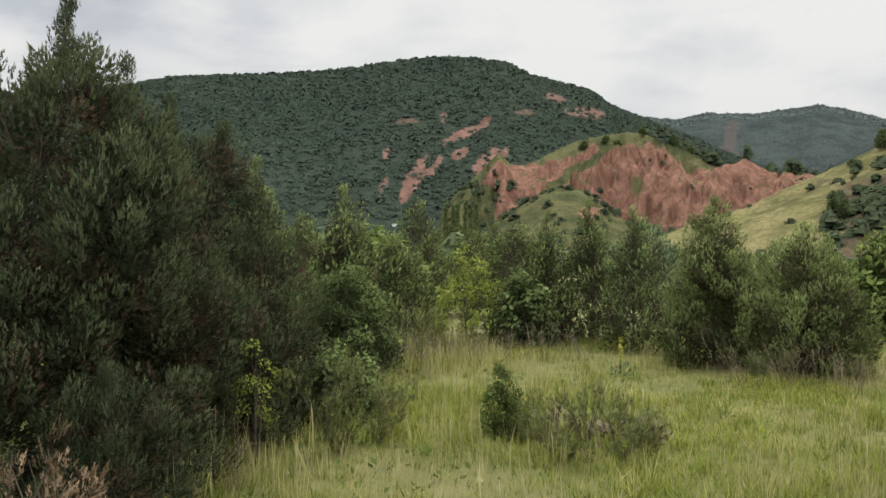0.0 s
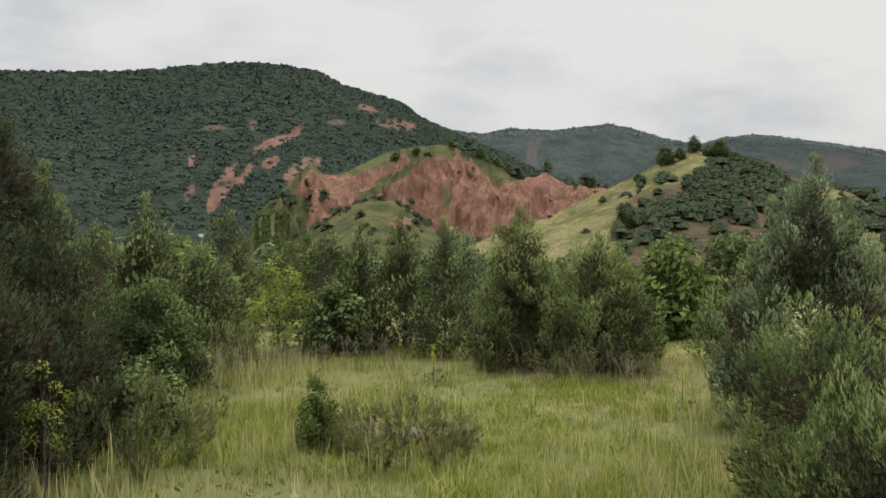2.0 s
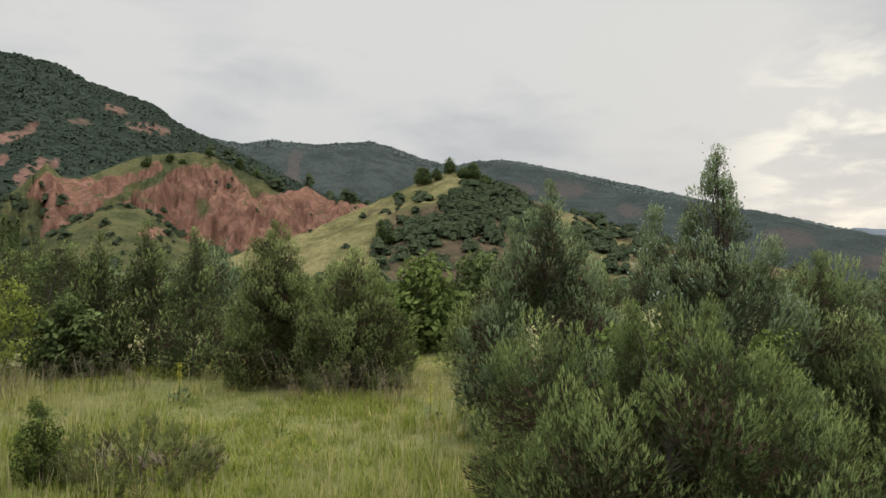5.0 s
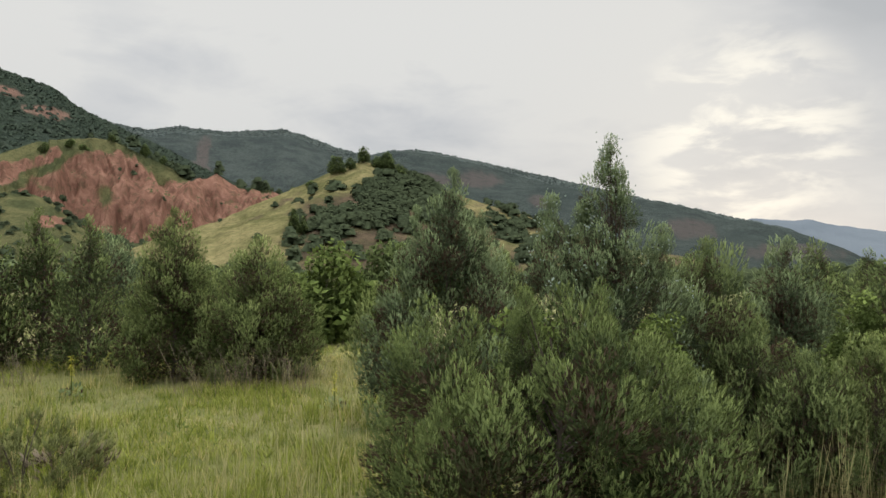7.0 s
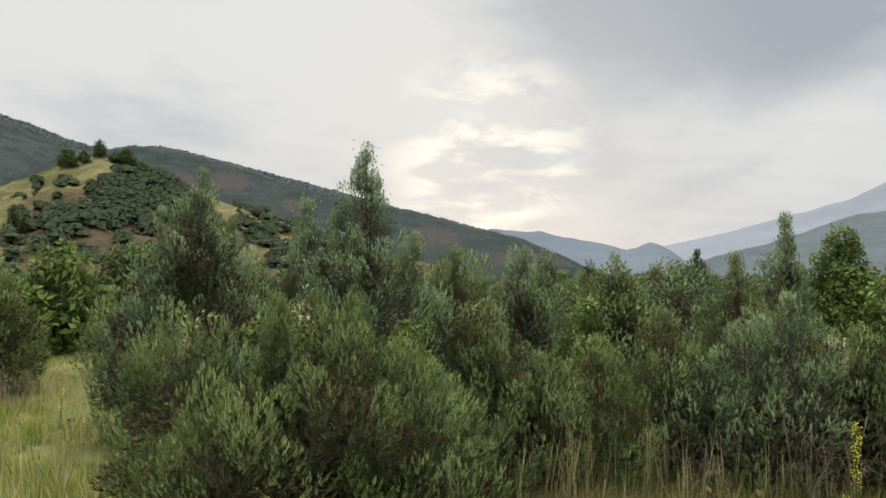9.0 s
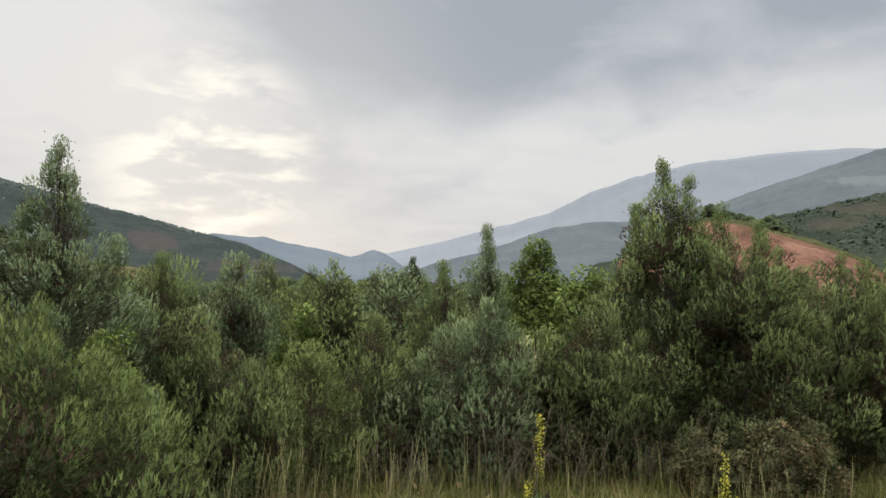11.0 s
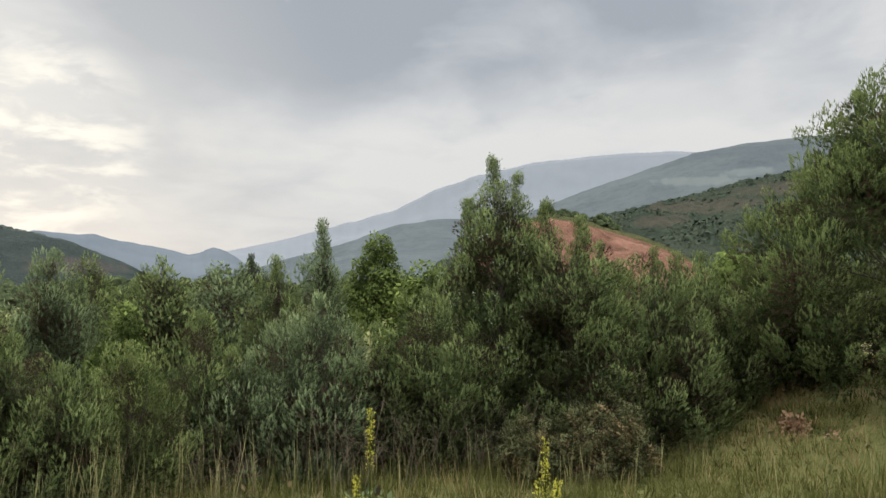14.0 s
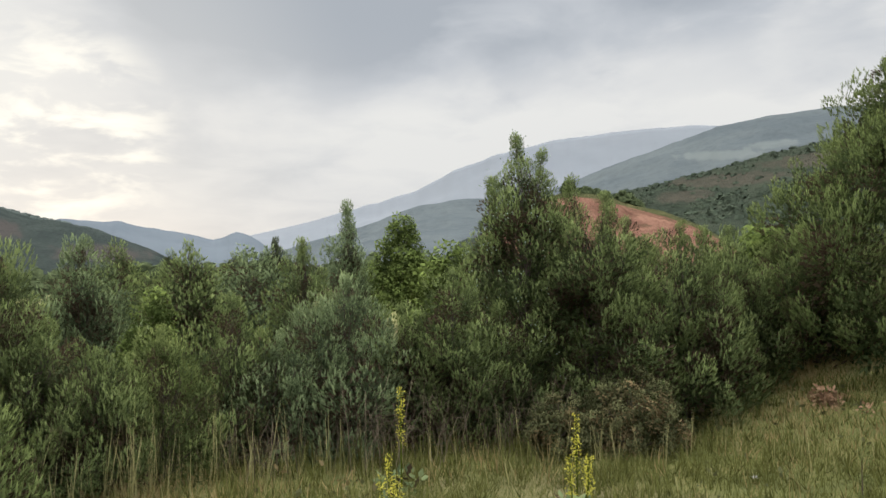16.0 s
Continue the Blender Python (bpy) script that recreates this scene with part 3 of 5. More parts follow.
def stamp(shapes, pos, axis, size, g, tint=None, dry=None, wide=None, swell=None):
    """Copies of the given triangle soups at pos, standing along axis. Returns vertices, faces and attributes."""
    m = len(pos)
    axis = unit(np.asarray(axis, float))
    t1 = unit(np.cross(axis, g.normal(size=(m, 3))))
    t2 = np.cross(axis, t1)
    pick = g.integers(0, len(shapes), m)
    tint = g.random(m) if tint is None else tint
    dry = g.random(m) if dry is None else dry
    wide = np.ones(m) if wide is None else wide
    V, A, B, C, N = [], [], [], [], []
    for k, (v, tip) in enumerate(shapes):
        sel = np.nonzero(pick == k)[0]
        if not len(sel):
            continue
        s = size[sel][:, None, None]
        w = (size * wide)[sel][:, None, None]
        out = pos[sel][:, None, :] + w * (v[None, :, 0:1] * t1[sel][:, None, :] + v[None, :, 1:2] * t2[sel][:, None, :]) + s * v[None, :, 2:3] * axis[sel][:, None, :]
        V.append(out.reshape(-1, 3))
        A.append(np.repeat(tint[sel], len(v)))
        B.append(np.tile(tip, len(sel)))
        C.append(np.repeat(dry[sel], len(v)))
        if swell is not None:
            N.append(np.repeat(swell[sel], len(v), 0))
    V = np.concatenate(V)
    kept = {"tint": np.concatenate(A), "tip": np.concatenate(B), "dry": np.concatenate(C)}
    if swell is not None:
        return V, np.arange(len(V)).reshape(-1, 3), kept, np.concatenate(N)
    return V, np.arange(len(V)).reshape(-1, 3), kept


def tubes(paths, sides=5):
    """Tapered round sticks: each path is a list of (point, radius)."""
    V, F, n0 = [], [], 0
    ring = np.linspace(0, 2 * np.pi, sides, endpoint=False)
    for path in paths:
        pts = np.array([p for p, _ in path], float)
        tang = unit(np.gradient(pts, axis=0))
        ref = np.array([1.0, 0.2, 0.1])
        t1 = unit(np.cross(tang, ref))
        t2 = np.cross(tang, t1)
        rad = np.array([r for _, r in path])[:, None, None]
        V.append((pts[:, None, :] + rad * (np.cos(ring)[None, :, None] * t1[:, None, :] + np.sin(ring)[None, :, None] * t2[:, None, :])).reshape(-1, 3))
        k = len(pts)
        for i in range(k - 1):
            for j in range(sides):
                a, b = n0 + i * sides + j, n0 + i * sides + (j + 1) % sides
                F.append((a, b, b + sides, a + sides))
        n0 += k * sides
    return np.concatenate(V), np.array(F)


SPRAYS_FINE = [spray(16, 100 + k, 0.26, 0.034, 0.20, 0.7) for k in range(8)]
SPRAYS_MID = [spray(12, 120 + k, 0.24, 0.046, 0.21, 0.7) for k in range(6)]
SPRAYS_FAR = [spray(9, 140 + k, 0.30, 0.062, 0.22, 0.8) for k in range(6)]
BUNCH_MID = [leaf_bunch(5, 180 + k, 0.52) for k in range(6)]


OCTA = np.array([(1, 0, 0), (0, 1, 0), (-1, 0, 0), (0, -1, 0), (0, 0, 1), (0, 0, -1)], float)
BERRY = (OCTA[[0, 1, 4, 1, 2, 4, 2, 3, 4, 3, 0, 4, 1, 0, 5, 2, 1, 5, 3, 2, 5, 0, 3, 5]], np.full(24, 0.5))
BERRIES = leaf_material("berry_cones", (0.20, 0.26, 0.20), (0.42, 0.48, 0.40), None, 0, 0.0, 0.5)


def flame(h):
    """Radius of a leafy plume at its height share h: narrow foot, full middle, drawn-out tip."""
    h = np.asarray(h, float)
    return 0.28 * np.where(h < 0.38, np.clip(h / 0.38, 0.04, 1) ** 0.6, np.clip(1 - (np.clip(h - 0.38, 0, 1) / 0.64) ** 1.7, 0.0, 1) ** 0.9)


def hull_of(profile, zs, around, g, rough=0.16):
    """A closed uneven hull round the z axis as triangles."""
    ang = np.arange(around) * (2 * np.pi / around)
    rings = [np.stack([r * np.cos(ang + 0.3 * z), r * np.sin(ang + 0.3 * z), z + 0 * ang], -1)
             for z in zs for r in [float(profile(z)) * (1 - rough + 2 * rough * g.random(around))]]
    T = []
    for a, b in zip(rings, rings[1:]):
        for j in range(around):
            k = (j + 1) % around
            T += [(a[j], a[k], b[k]), (a[j], b[k], b[j])]
    top = rings[-1].mean(0) + np.array([0, 0, 0.06])
    T += [(rings[-1][j], rings[-1][(j + 1) % around], top) for j in range(around)]
    return np.array(T)


def plume(tufts, blades, seed, leaf=0.014, length=0.14):
    """An upright juniper plume one unit high: pointed tufts of short scale-leaf twiglets over a flame shape."""
    g = np.random.default_rng(seed)
    n = tufts * blades
    h0 = 0.84 * ((np.arange(tufts) + g.random(tufts)) / tufts) ** 0.85
    a0 = np.arange(tufts) * 2.39996 + 0.7 * g.random(tufts)
    own = np.repeat(np.arange(tufts), blades)
    ray = np.stack([np.cos(a0), np.sin(a0), 0 * a0], -1)[own]
    up = np.array([0, 0, 1.0])
    knot = (ray[::blades] * (1.15 * flame(h0) * (0.62 + 0.38 * g.random(tufts)))[:, None] + up * h0[:, None])[own]
    s = g.random(n)
    base = knot + (0.030 * g.normal(size=(n, 3)) - 0.02 * ray) * (1.1 - s)[:, None] + up * ((s - 0.5) * 0.13)[:, None]
    way = unit(ray * (0.55 * (1 - h0[own]) + 0.06)[:, None] + up + 0.17 * g.normal(size=(n, 3)))
    ln = length * (0.65 + 0.6 * g.random(n))[:, None]
    side = unit(np.cross(way, g.normal(size=(n, 3)))) * (leaf * (0.75 + 0.5 * g.random(n)))[:, None]
    V = np.stack([base - side, base + side, base + way * ln], 1).reshape(-1, 3)
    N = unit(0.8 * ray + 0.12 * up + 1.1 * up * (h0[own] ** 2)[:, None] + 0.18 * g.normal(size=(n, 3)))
    # pale young tips; the plume's dark foot is shade put into the colour
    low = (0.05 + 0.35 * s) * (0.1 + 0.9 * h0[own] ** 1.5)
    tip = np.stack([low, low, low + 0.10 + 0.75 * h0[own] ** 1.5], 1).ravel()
    return V, tip, np.repeat(N, 3, 0)


def puff(leaves, seed, size=0.24):
    """A rounded mass of broad leaves about one unit across: overlapping pointed leaves."""
    g = np.random.default_rng(seed)
    mid_z = 0.42
    d = unit(g.normal(size=(leaves, 3)) + np.array([0, 0, 0.45]))
    c = d * (0.16 + 0.30 * np.sqrt(g.random(leaves)))[:, None] + np.array([0, 0, mid_z])
    way = unit(np.cross(d, g.normal(size=(leaves, 3))) + 0.55 * d + np.array([0, 0, -0.15]))
    side = unit(np.cross(way, d + 0.35 * g.normal(size=(leaves, 3))))
    s = size * (0.65 + 0.6 * g.random(leaves))[:, None]
    p0, p1, p2, p3 = c, c + way * s * 0.45 + side * s * 0.30, c + way * s, c + way * s * 0.45 - side * s * 0.30
    tri = np.stack([p0, p1, p2, p0, p2, p3], 1).reshape(-1, 3)
    return tri, np.repeat(0.25 + 0.75 * g.random(leaves), 6), np.repeat(unit(d + 0.45 * g.normal(size=d.shape)), 6, 0)


def place_shapes(shapes, pos, axis, size, wide, swell, tint, dry, g, own=0.75):
    """Copies of leafy shapes with their own soft normals, bent towards the swell of the crown they sit on."""
    m = len(pos)
    axis = unit(axis)
    t1 = unit(np.cross(axis, g.normal(size=(m, 3))))
    t2 = np.cross(axis, t1)
    pick = g.integers(0, len(shapes), m)
    V, N, A, B, C = [], [], [], [], []
    for k, (v, tip, nrm) in enumerate(shapes):
        sel = np.nonzero(pick == k)[0]
        if not len(sel):
            continue
        basis = np.stack([t1[sel], t2[sel], axis[sel]], 1)
        scale = np.stack([wide[sel] * size[sel], wide[sel] * size[sel], size[sel]], -1)
        V.append((pos[sel][:, None, :] + np.einsum("vk,mk,mkj->mvj", v, scale, basis)).reshape(-1, 3))
        N.append(unit(own * np.einsum("vk,mkj->mvj", nrm, basis) + (1 - own) * swell[sel][:, None, :]).reshape(-1, 3))
        A.append(np.repeat(tint[sel], len(v)))
        B.append(np.tile(tip, len(sel)))
        C.append(np.repeat(dry[sel], len(v)))
    return np.concatenate(V), np.concatenate(N), {"tint": np.concatenate(A), "tip": np.concatenate(B), "dry": np.concatenate(C)}


def far_tree(lobes, scraps, seed, cone=0.2, scrap=0.1, around=5, rings=3):
    """A far tree or shrub one unit high, standing on z = 0: a few rounded boughs with loose scraps of foliage on each."""
    g = np.random.default_rng(seed)
    V, T, N = [], [], []
    for k in range(lobes):
        u = 0.22 + 0.60 * (k + 0.5) / lobes if lobes > 1 else 0.45
        a = 2.4 * k + g.random()
        rho = 0.24 * (1 - cone * u) * (0.6 + 0.6 * g.random()) * (lobes > 1) * (1.25 - u)
        c = np.array([rho * math.cos(a), rho * math.sin(a), u])
        r = (0.30 if lobes > 1 else 0.42) * (1.15 - (0.35 + cone) * u) * (0.8 + 0.4 * g.random())
        hull = hull_of(lambda z: math.sqrt(max(0.03, 1 - z * z)), np.linspace(-0.35, 0.70, rings), around, g, 0.2).reshape(-1, 3)
        d = unit(g.normal(size=(scraps, 3)))
        d[:, 2] = np.abs(d[:, 2]) - 0.1
        skin = unit(d + np.array([0, 0, 0.8]))
        t1 = unit(np.cross(skin, g.normal(size=(scraps, 3))))
        t2 = np.cross(skin, t1)
        at = c + d * r * (0.92 + 0.25 * g.random(scraps))[:, None] * np.array([1, 1, 1.1])
        size = scrap * (0.6 + 0.8 * g.random(scraps))[:, None]
        tri = np.stack([at - t1 * size, at + t1 * size * 0.6 - t2 * size * 0.5, at + t2 * size + d * size * 0.15], 1).reshape(-1, 3)
        V += [c + hull * r * np.array([1, 1, 1.1]), tri]
        lift = np.array([1, 1, 0.4])
        N += [unit(hull * lift + np.array([0, 0, 0.5])), np.repeat(unit(d * lift + np.array([0, 0, 0.5]) + 0.15 * g.normal(size=d.shape)), 3, 0)]
        T += [0.25 * g.random(len(hull)), np.repeat(0.2 + 0.8 * g.random(scraps), 3)]
    return np.concatenate(V), np.concatenate(T), np.concatenate(N)


PLUME_FINE = [plume(34, 6, 100 + k, 0.014, 0.12) for k in range(7)]
PLUME_MID = [plume(24, 5, 120 + k, 0.020, 0.13) for k in range(6)]
PLUME_FAR = [plume(11, 4, 140 + k, 0.034, 0.18) for k in range(6)]
PUFF_FINE = [puff(62, 160 + k, 0.17) for k in range(6)]
PUFF_MID = [puff(38, 180 + k, 0.22) for k in range(6)]
PUFF_FAR = [puff(18, 200 + k, 0.31) for k in range(6)]


def envelope(u, cone):
    """Crown radius at the height share u, from a skirt near the ground to the top."""
    return np.maximum(0.06, np.minimum(1.0, 0.62 + 1.6 * u) * np.clip(1 - u ** 1.35, 0, 1) ** cone)


def lobes_of(g, height, radius, leaders, lobe, low, cone):
    """The boughs that make up a crown: centre, half width, half height and outward bearing of each."""
    out = []
    count = max(4, int(1.0 * 2 * math.pi * radius * 0.62 * height / (lobe * lobe * 2.0)))
    for k in range(count):
        v = (k + g.random()) / count
        u = low + (0.95 - low) * (1 - (1 - v) ** 0.86)
        a = k * 2.39996 + g.random() * 0.9
        env = radius * float(envelope(np.array(u), cone))
        s = lobe * (0.7 + 0.6 * g.random()) * (1.08 - 0.42 * u)
        s = min(s, max(0.85 * env, 0.14))
        rho = max(0.0, env - 0.72 * s) * (0.80 + 0.36 * g.random())
        z = max(0.55 * s, u * (height - 1.1 * s))
        out.append((rho * math.cos(a), rho * math.sin(a), z, s, 1.4 * s, a, 0))
    for dx, dy, h, r in leaders:
        z0 = max(0.3 * h, h - 3.2 * r)
        for i in range(9):
            f = (i + 0.3) / 9
            s = max(0.04, r * (1 - f) ** 1.05 * (0.8 + 0.4 * g.random()))
            out.append((dx + 0.25 * s * g.normal(), dy + 0.25 * s * g.normal(), z0 + f * (h - z0) - 0.5 * s, s, 1.3 * s, 6.283 * g.random(), 1))
    return np.array(out)


def tree(name, at, height, radius, seed, foliage, label, category="tree", leaders=(), clump=0.34, shapes=None, low=0.04, cone=0.75, lean=0.55,
         trunk=0.03, group="", stems=1, cover=1.0, body=1.0, core=1.0, berries=0, lobe=0.0, slim=1.0, browned=0.25):
    """A tree or shrub: an Empty at its foot, a branching trunk, and a crown of boughs that each carry many upright plumes."""
    g = np.random.default_rng(seed)
    lobe = lobe or min(0.55, max(0.2, 0.34 * radius + 0.04))
    L = lobes_of(g, height * body, radius, leaders, lobe, low, cone)
    number = np.maximum(np.where(L[:, 6] > 0, 12, 4), (cover * np.where(L[:, 6] > 0, 1.9, 1.0) * 4 * np.pi * L[:, 3] ** 2 * 0.85 / (clump * clump * 0.58)).astype(int))
    own = np.repeat(np.arange(len(L)), number)
    d = unit(g.normal(size=(len(own), 3)))
    c, s = L[own, :3], L[own, 3]
    face = unit(np.stack([np.cos(L[own, 5]), np.sin(L[own, 5]), 0 * s], -1) * (np.hypot(c[:, 0], c[:, 1]) > 0.12 * radius)[:, None] * (L[own, 6] < 1)[:, None] + np.array([0, 0, 0.8]))
    spot = c + d * np.stack([s, s, L[own, 4]], -1) * (0.72 + 0.3 * g.random(len(own)))[:, None]
    keep = ((d * face).sum(1) > -0.12) & (spot[:, 2] > 0.03)
    for j in range(len(L)):
        inside = (((spot - L[j, :3]) / np.array([L[j, 3], L[j, 3], L[j, 4]])) ** 2).sum(1) < 0.55
        keep &= ~inside | (own == j)
    own, d, spot = own[keep], d[keep], spot[keep]
    m = len(own)
    flat = d * np.array([1, 1, 0.0])
    axis = flat * (lean * np.where(L[own, 6] > 0, 0.35, 1.0)[:, None] * (1.0 - 0.5 * np.clip(d[:, 2:3], -0.6, 1))) + np.array([0, 0, 1.0]) + 0.11 * g.normal(size=(m, 3))
    size = clump * (0.62 + 0.68 * g.random(m)) * np.where(L[own, 6] > 0, np.clip(0.40 + 2.2 * L[own, 3], 0.45, 0.95), np.clip(0.7 + 0.3 * L[own, 3] / lobe, 0.7, 1.05))
    # plumes that face up get a paler tint: sky light put into the colour
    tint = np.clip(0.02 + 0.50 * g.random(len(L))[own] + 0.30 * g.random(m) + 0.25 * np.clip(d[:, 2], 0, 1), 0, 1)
    rust = np.clip(0.6 * g.random(m) + browned * (1 - spot[:, 2] / height) * (0.5 + g.random(len(L))[own]), 0, 1)
    swell = unit(d + np.array([0, 0, 0.30]))
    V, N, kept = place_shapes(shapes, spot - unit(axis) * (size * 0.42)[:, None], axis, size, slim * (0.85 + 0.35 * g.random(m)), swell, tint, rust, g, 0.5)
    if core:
        # old, browned growth in every bough's heart, its shade put into the colour
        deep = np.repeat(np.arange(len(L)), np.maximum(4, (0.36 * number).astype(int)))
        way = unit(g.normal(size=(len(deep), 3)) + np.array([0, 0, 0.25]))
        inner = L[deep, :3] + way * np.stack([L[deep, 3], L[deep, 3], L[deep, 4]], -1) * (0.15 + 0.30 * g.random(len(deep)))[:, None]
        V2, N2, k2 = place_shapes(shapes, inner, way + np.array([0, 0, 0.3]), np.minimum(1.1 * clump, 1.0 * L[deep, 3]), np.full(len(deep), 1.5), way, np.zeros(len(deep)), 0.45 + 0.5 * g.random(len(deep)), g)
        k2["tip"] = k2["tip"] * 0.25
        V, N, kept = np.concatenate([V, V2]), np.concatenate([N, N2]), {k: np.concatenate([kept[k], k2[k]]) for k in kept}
    root = new(name)
    root.location = at
    tagged(root, label, category, group)
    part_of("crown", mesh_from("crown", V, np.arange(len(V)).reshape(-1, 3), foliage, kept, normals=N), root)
    if berries:
        pick = g.integers(0, m, berries)
        bead = spot[pick] + d[pick] * 0.05 + 0.03 * g.normal(size=(berries, 3))
        bv, bf, ba = stamp([BERRY], bead, g.normal(size=(berries, 3)), 0.006 + 0.004 * g.random(berries), g)
        tagged(part_of("berry_cone", mesh_from("berry_cone", bv, bf, BERRIES, ba), root), "small pale blue-green berry cones", kind="stuff")
    paths = []
    for k in range(stems):
        a = 6.28 * k / stems + g.random()
        sp = 0.0 if stems == 1 else 0.35 * radius
        top = np.array([sp * math.cos(a), sp * math.sin(a), height * 0.8])
        bend = g.normal(size=3) * 0.05 * height * np.array([1, 1, 0])
        paths.append([(np.array([0.0, 0.0, -0.12]), trunk * 1.25), (top * 0.3 + bend * 0.5, trunk * 0.8), (top * 0.65 + bend, trunk * 0.5), (top, trunk * 0.15)])
    for x, y, z, s_ in L[:90, :4]:
        end = np.array([x, y, z])
        z0 = max(0.04, min(height * 0.74, z * 0.72 - 0.1))
        spine = np.array([p for p, _ in paths[int(g.integers(stems))]])
        start = np.array([np.interp(z0, spine[:, 2], spine[:, 0]), np.interp(z0, spine[:, 2], spine[:, 1]), z0])
        paths.append([(start, trunk * 0.30), (start * 0.45 + end * 0.55 + np.array([0, 0, -0.03 * height]), trunk * 0.2), (end, trunk * 0.1), (end + np.array([0.3 * s_ * math.cos(z * 9), 0.3 * s_ * math.sin(z * 9), 0.7 * s_]), trunk * 0.04)])
    tv, tf = tubes(paths, 4)
    wood = part_of("trunk" if stems == 1 else "stem", mesh_from("trunk", tv, tf, BARK, smooth_shade=True), root)
    if stems > 1:
        tagged(wood, kind="stuff")
    return root


def clumps_of(g, height, radius, clump, low, cone, lean, cover):
    """The upright leaf masses that make up a crown: base, tip and radius of each, on its surface and some within."""
    out = []
    area = 2 * math.pi * radius * 0.62 * height
    count = int(cover * area / (clump * clump * 0.62))
    top = height - 0.55 * clump
    for k in range(count):
        v = (k + g.random()) / count
        u = low + (0.97 - low) * (1 - (1 - v) ** 0.62)
        a = k * 2.39996 + g.random() * 0.9
        inner = k % 5 == 4
        rho = radius * float(envelope(np.array(u), cone)) * (0.45 + 0.25 * g.random() if inner else 0.82 + 0.22 * g.random() + 0.08 * math.sin(3 * a + 5 * u))
        ln = clump * (0.7 + 0.6 * g.random()) * (1.1 - 0.35 * u)
        mid = np.array([rho * math.cos(a), rho * math.sin(a), u * top])
        tilt = lean * (1 - 0.7 * u) * (0.5 + g.random())
        way = unit(np.array([tilt * math.cos(a), tilt * math.sin(a), 1.0]) + 0.18 * g.normal(size=3))
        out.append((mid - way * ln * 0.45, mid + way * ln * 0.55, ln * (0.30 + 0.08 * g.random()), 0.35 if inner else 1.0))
    return out


def crown_points(g, masses, count, bulge):
    """Places and directions of sprays over the leaf masses."""
    area = np.array([np.linalg.norm(t - b) * r * (0.4 + 0.6 * w) for b, t, r, w in masses])
    lit = np.array([w for _, _, _, w in masses])
    pick = g.choice(len(masses), count, p=area / area.sum())
    base = np.array([l[0] for l in masses])[pick]
    tip = np.array([l[1] for l in masses])[pick]
    rad = np.array([l[2] for l in masses])[pick]
    s = g.random(count) ** 0.85
    ax = unit(tip - base)
    t1 = unit(np.cross(ax, np.array([0.31, 0.77, 0.05])))
    t2 = np.cross(ax, t1)
    a = g.random(count) * 2 * np.pi
    out = t1 * np.cos(a)[:, None] + t2 * np.sin(a)[:, None]
    prof = np.clip(s / 0.55, 0.15, 1) ** 0.8 * np.clip((1 - s) / 0.45, 0.0, 1) ** (0.45 * bulge)
    depth = 0.6 + 0.4 * np.sqrt(g.random(count))
    pos = base + (tip - base) * s[:, None] + out * (rad * prof * depth)[:, None]
    return pos, out, ax, g.random(len(masses))[pick], s, lit[pick]


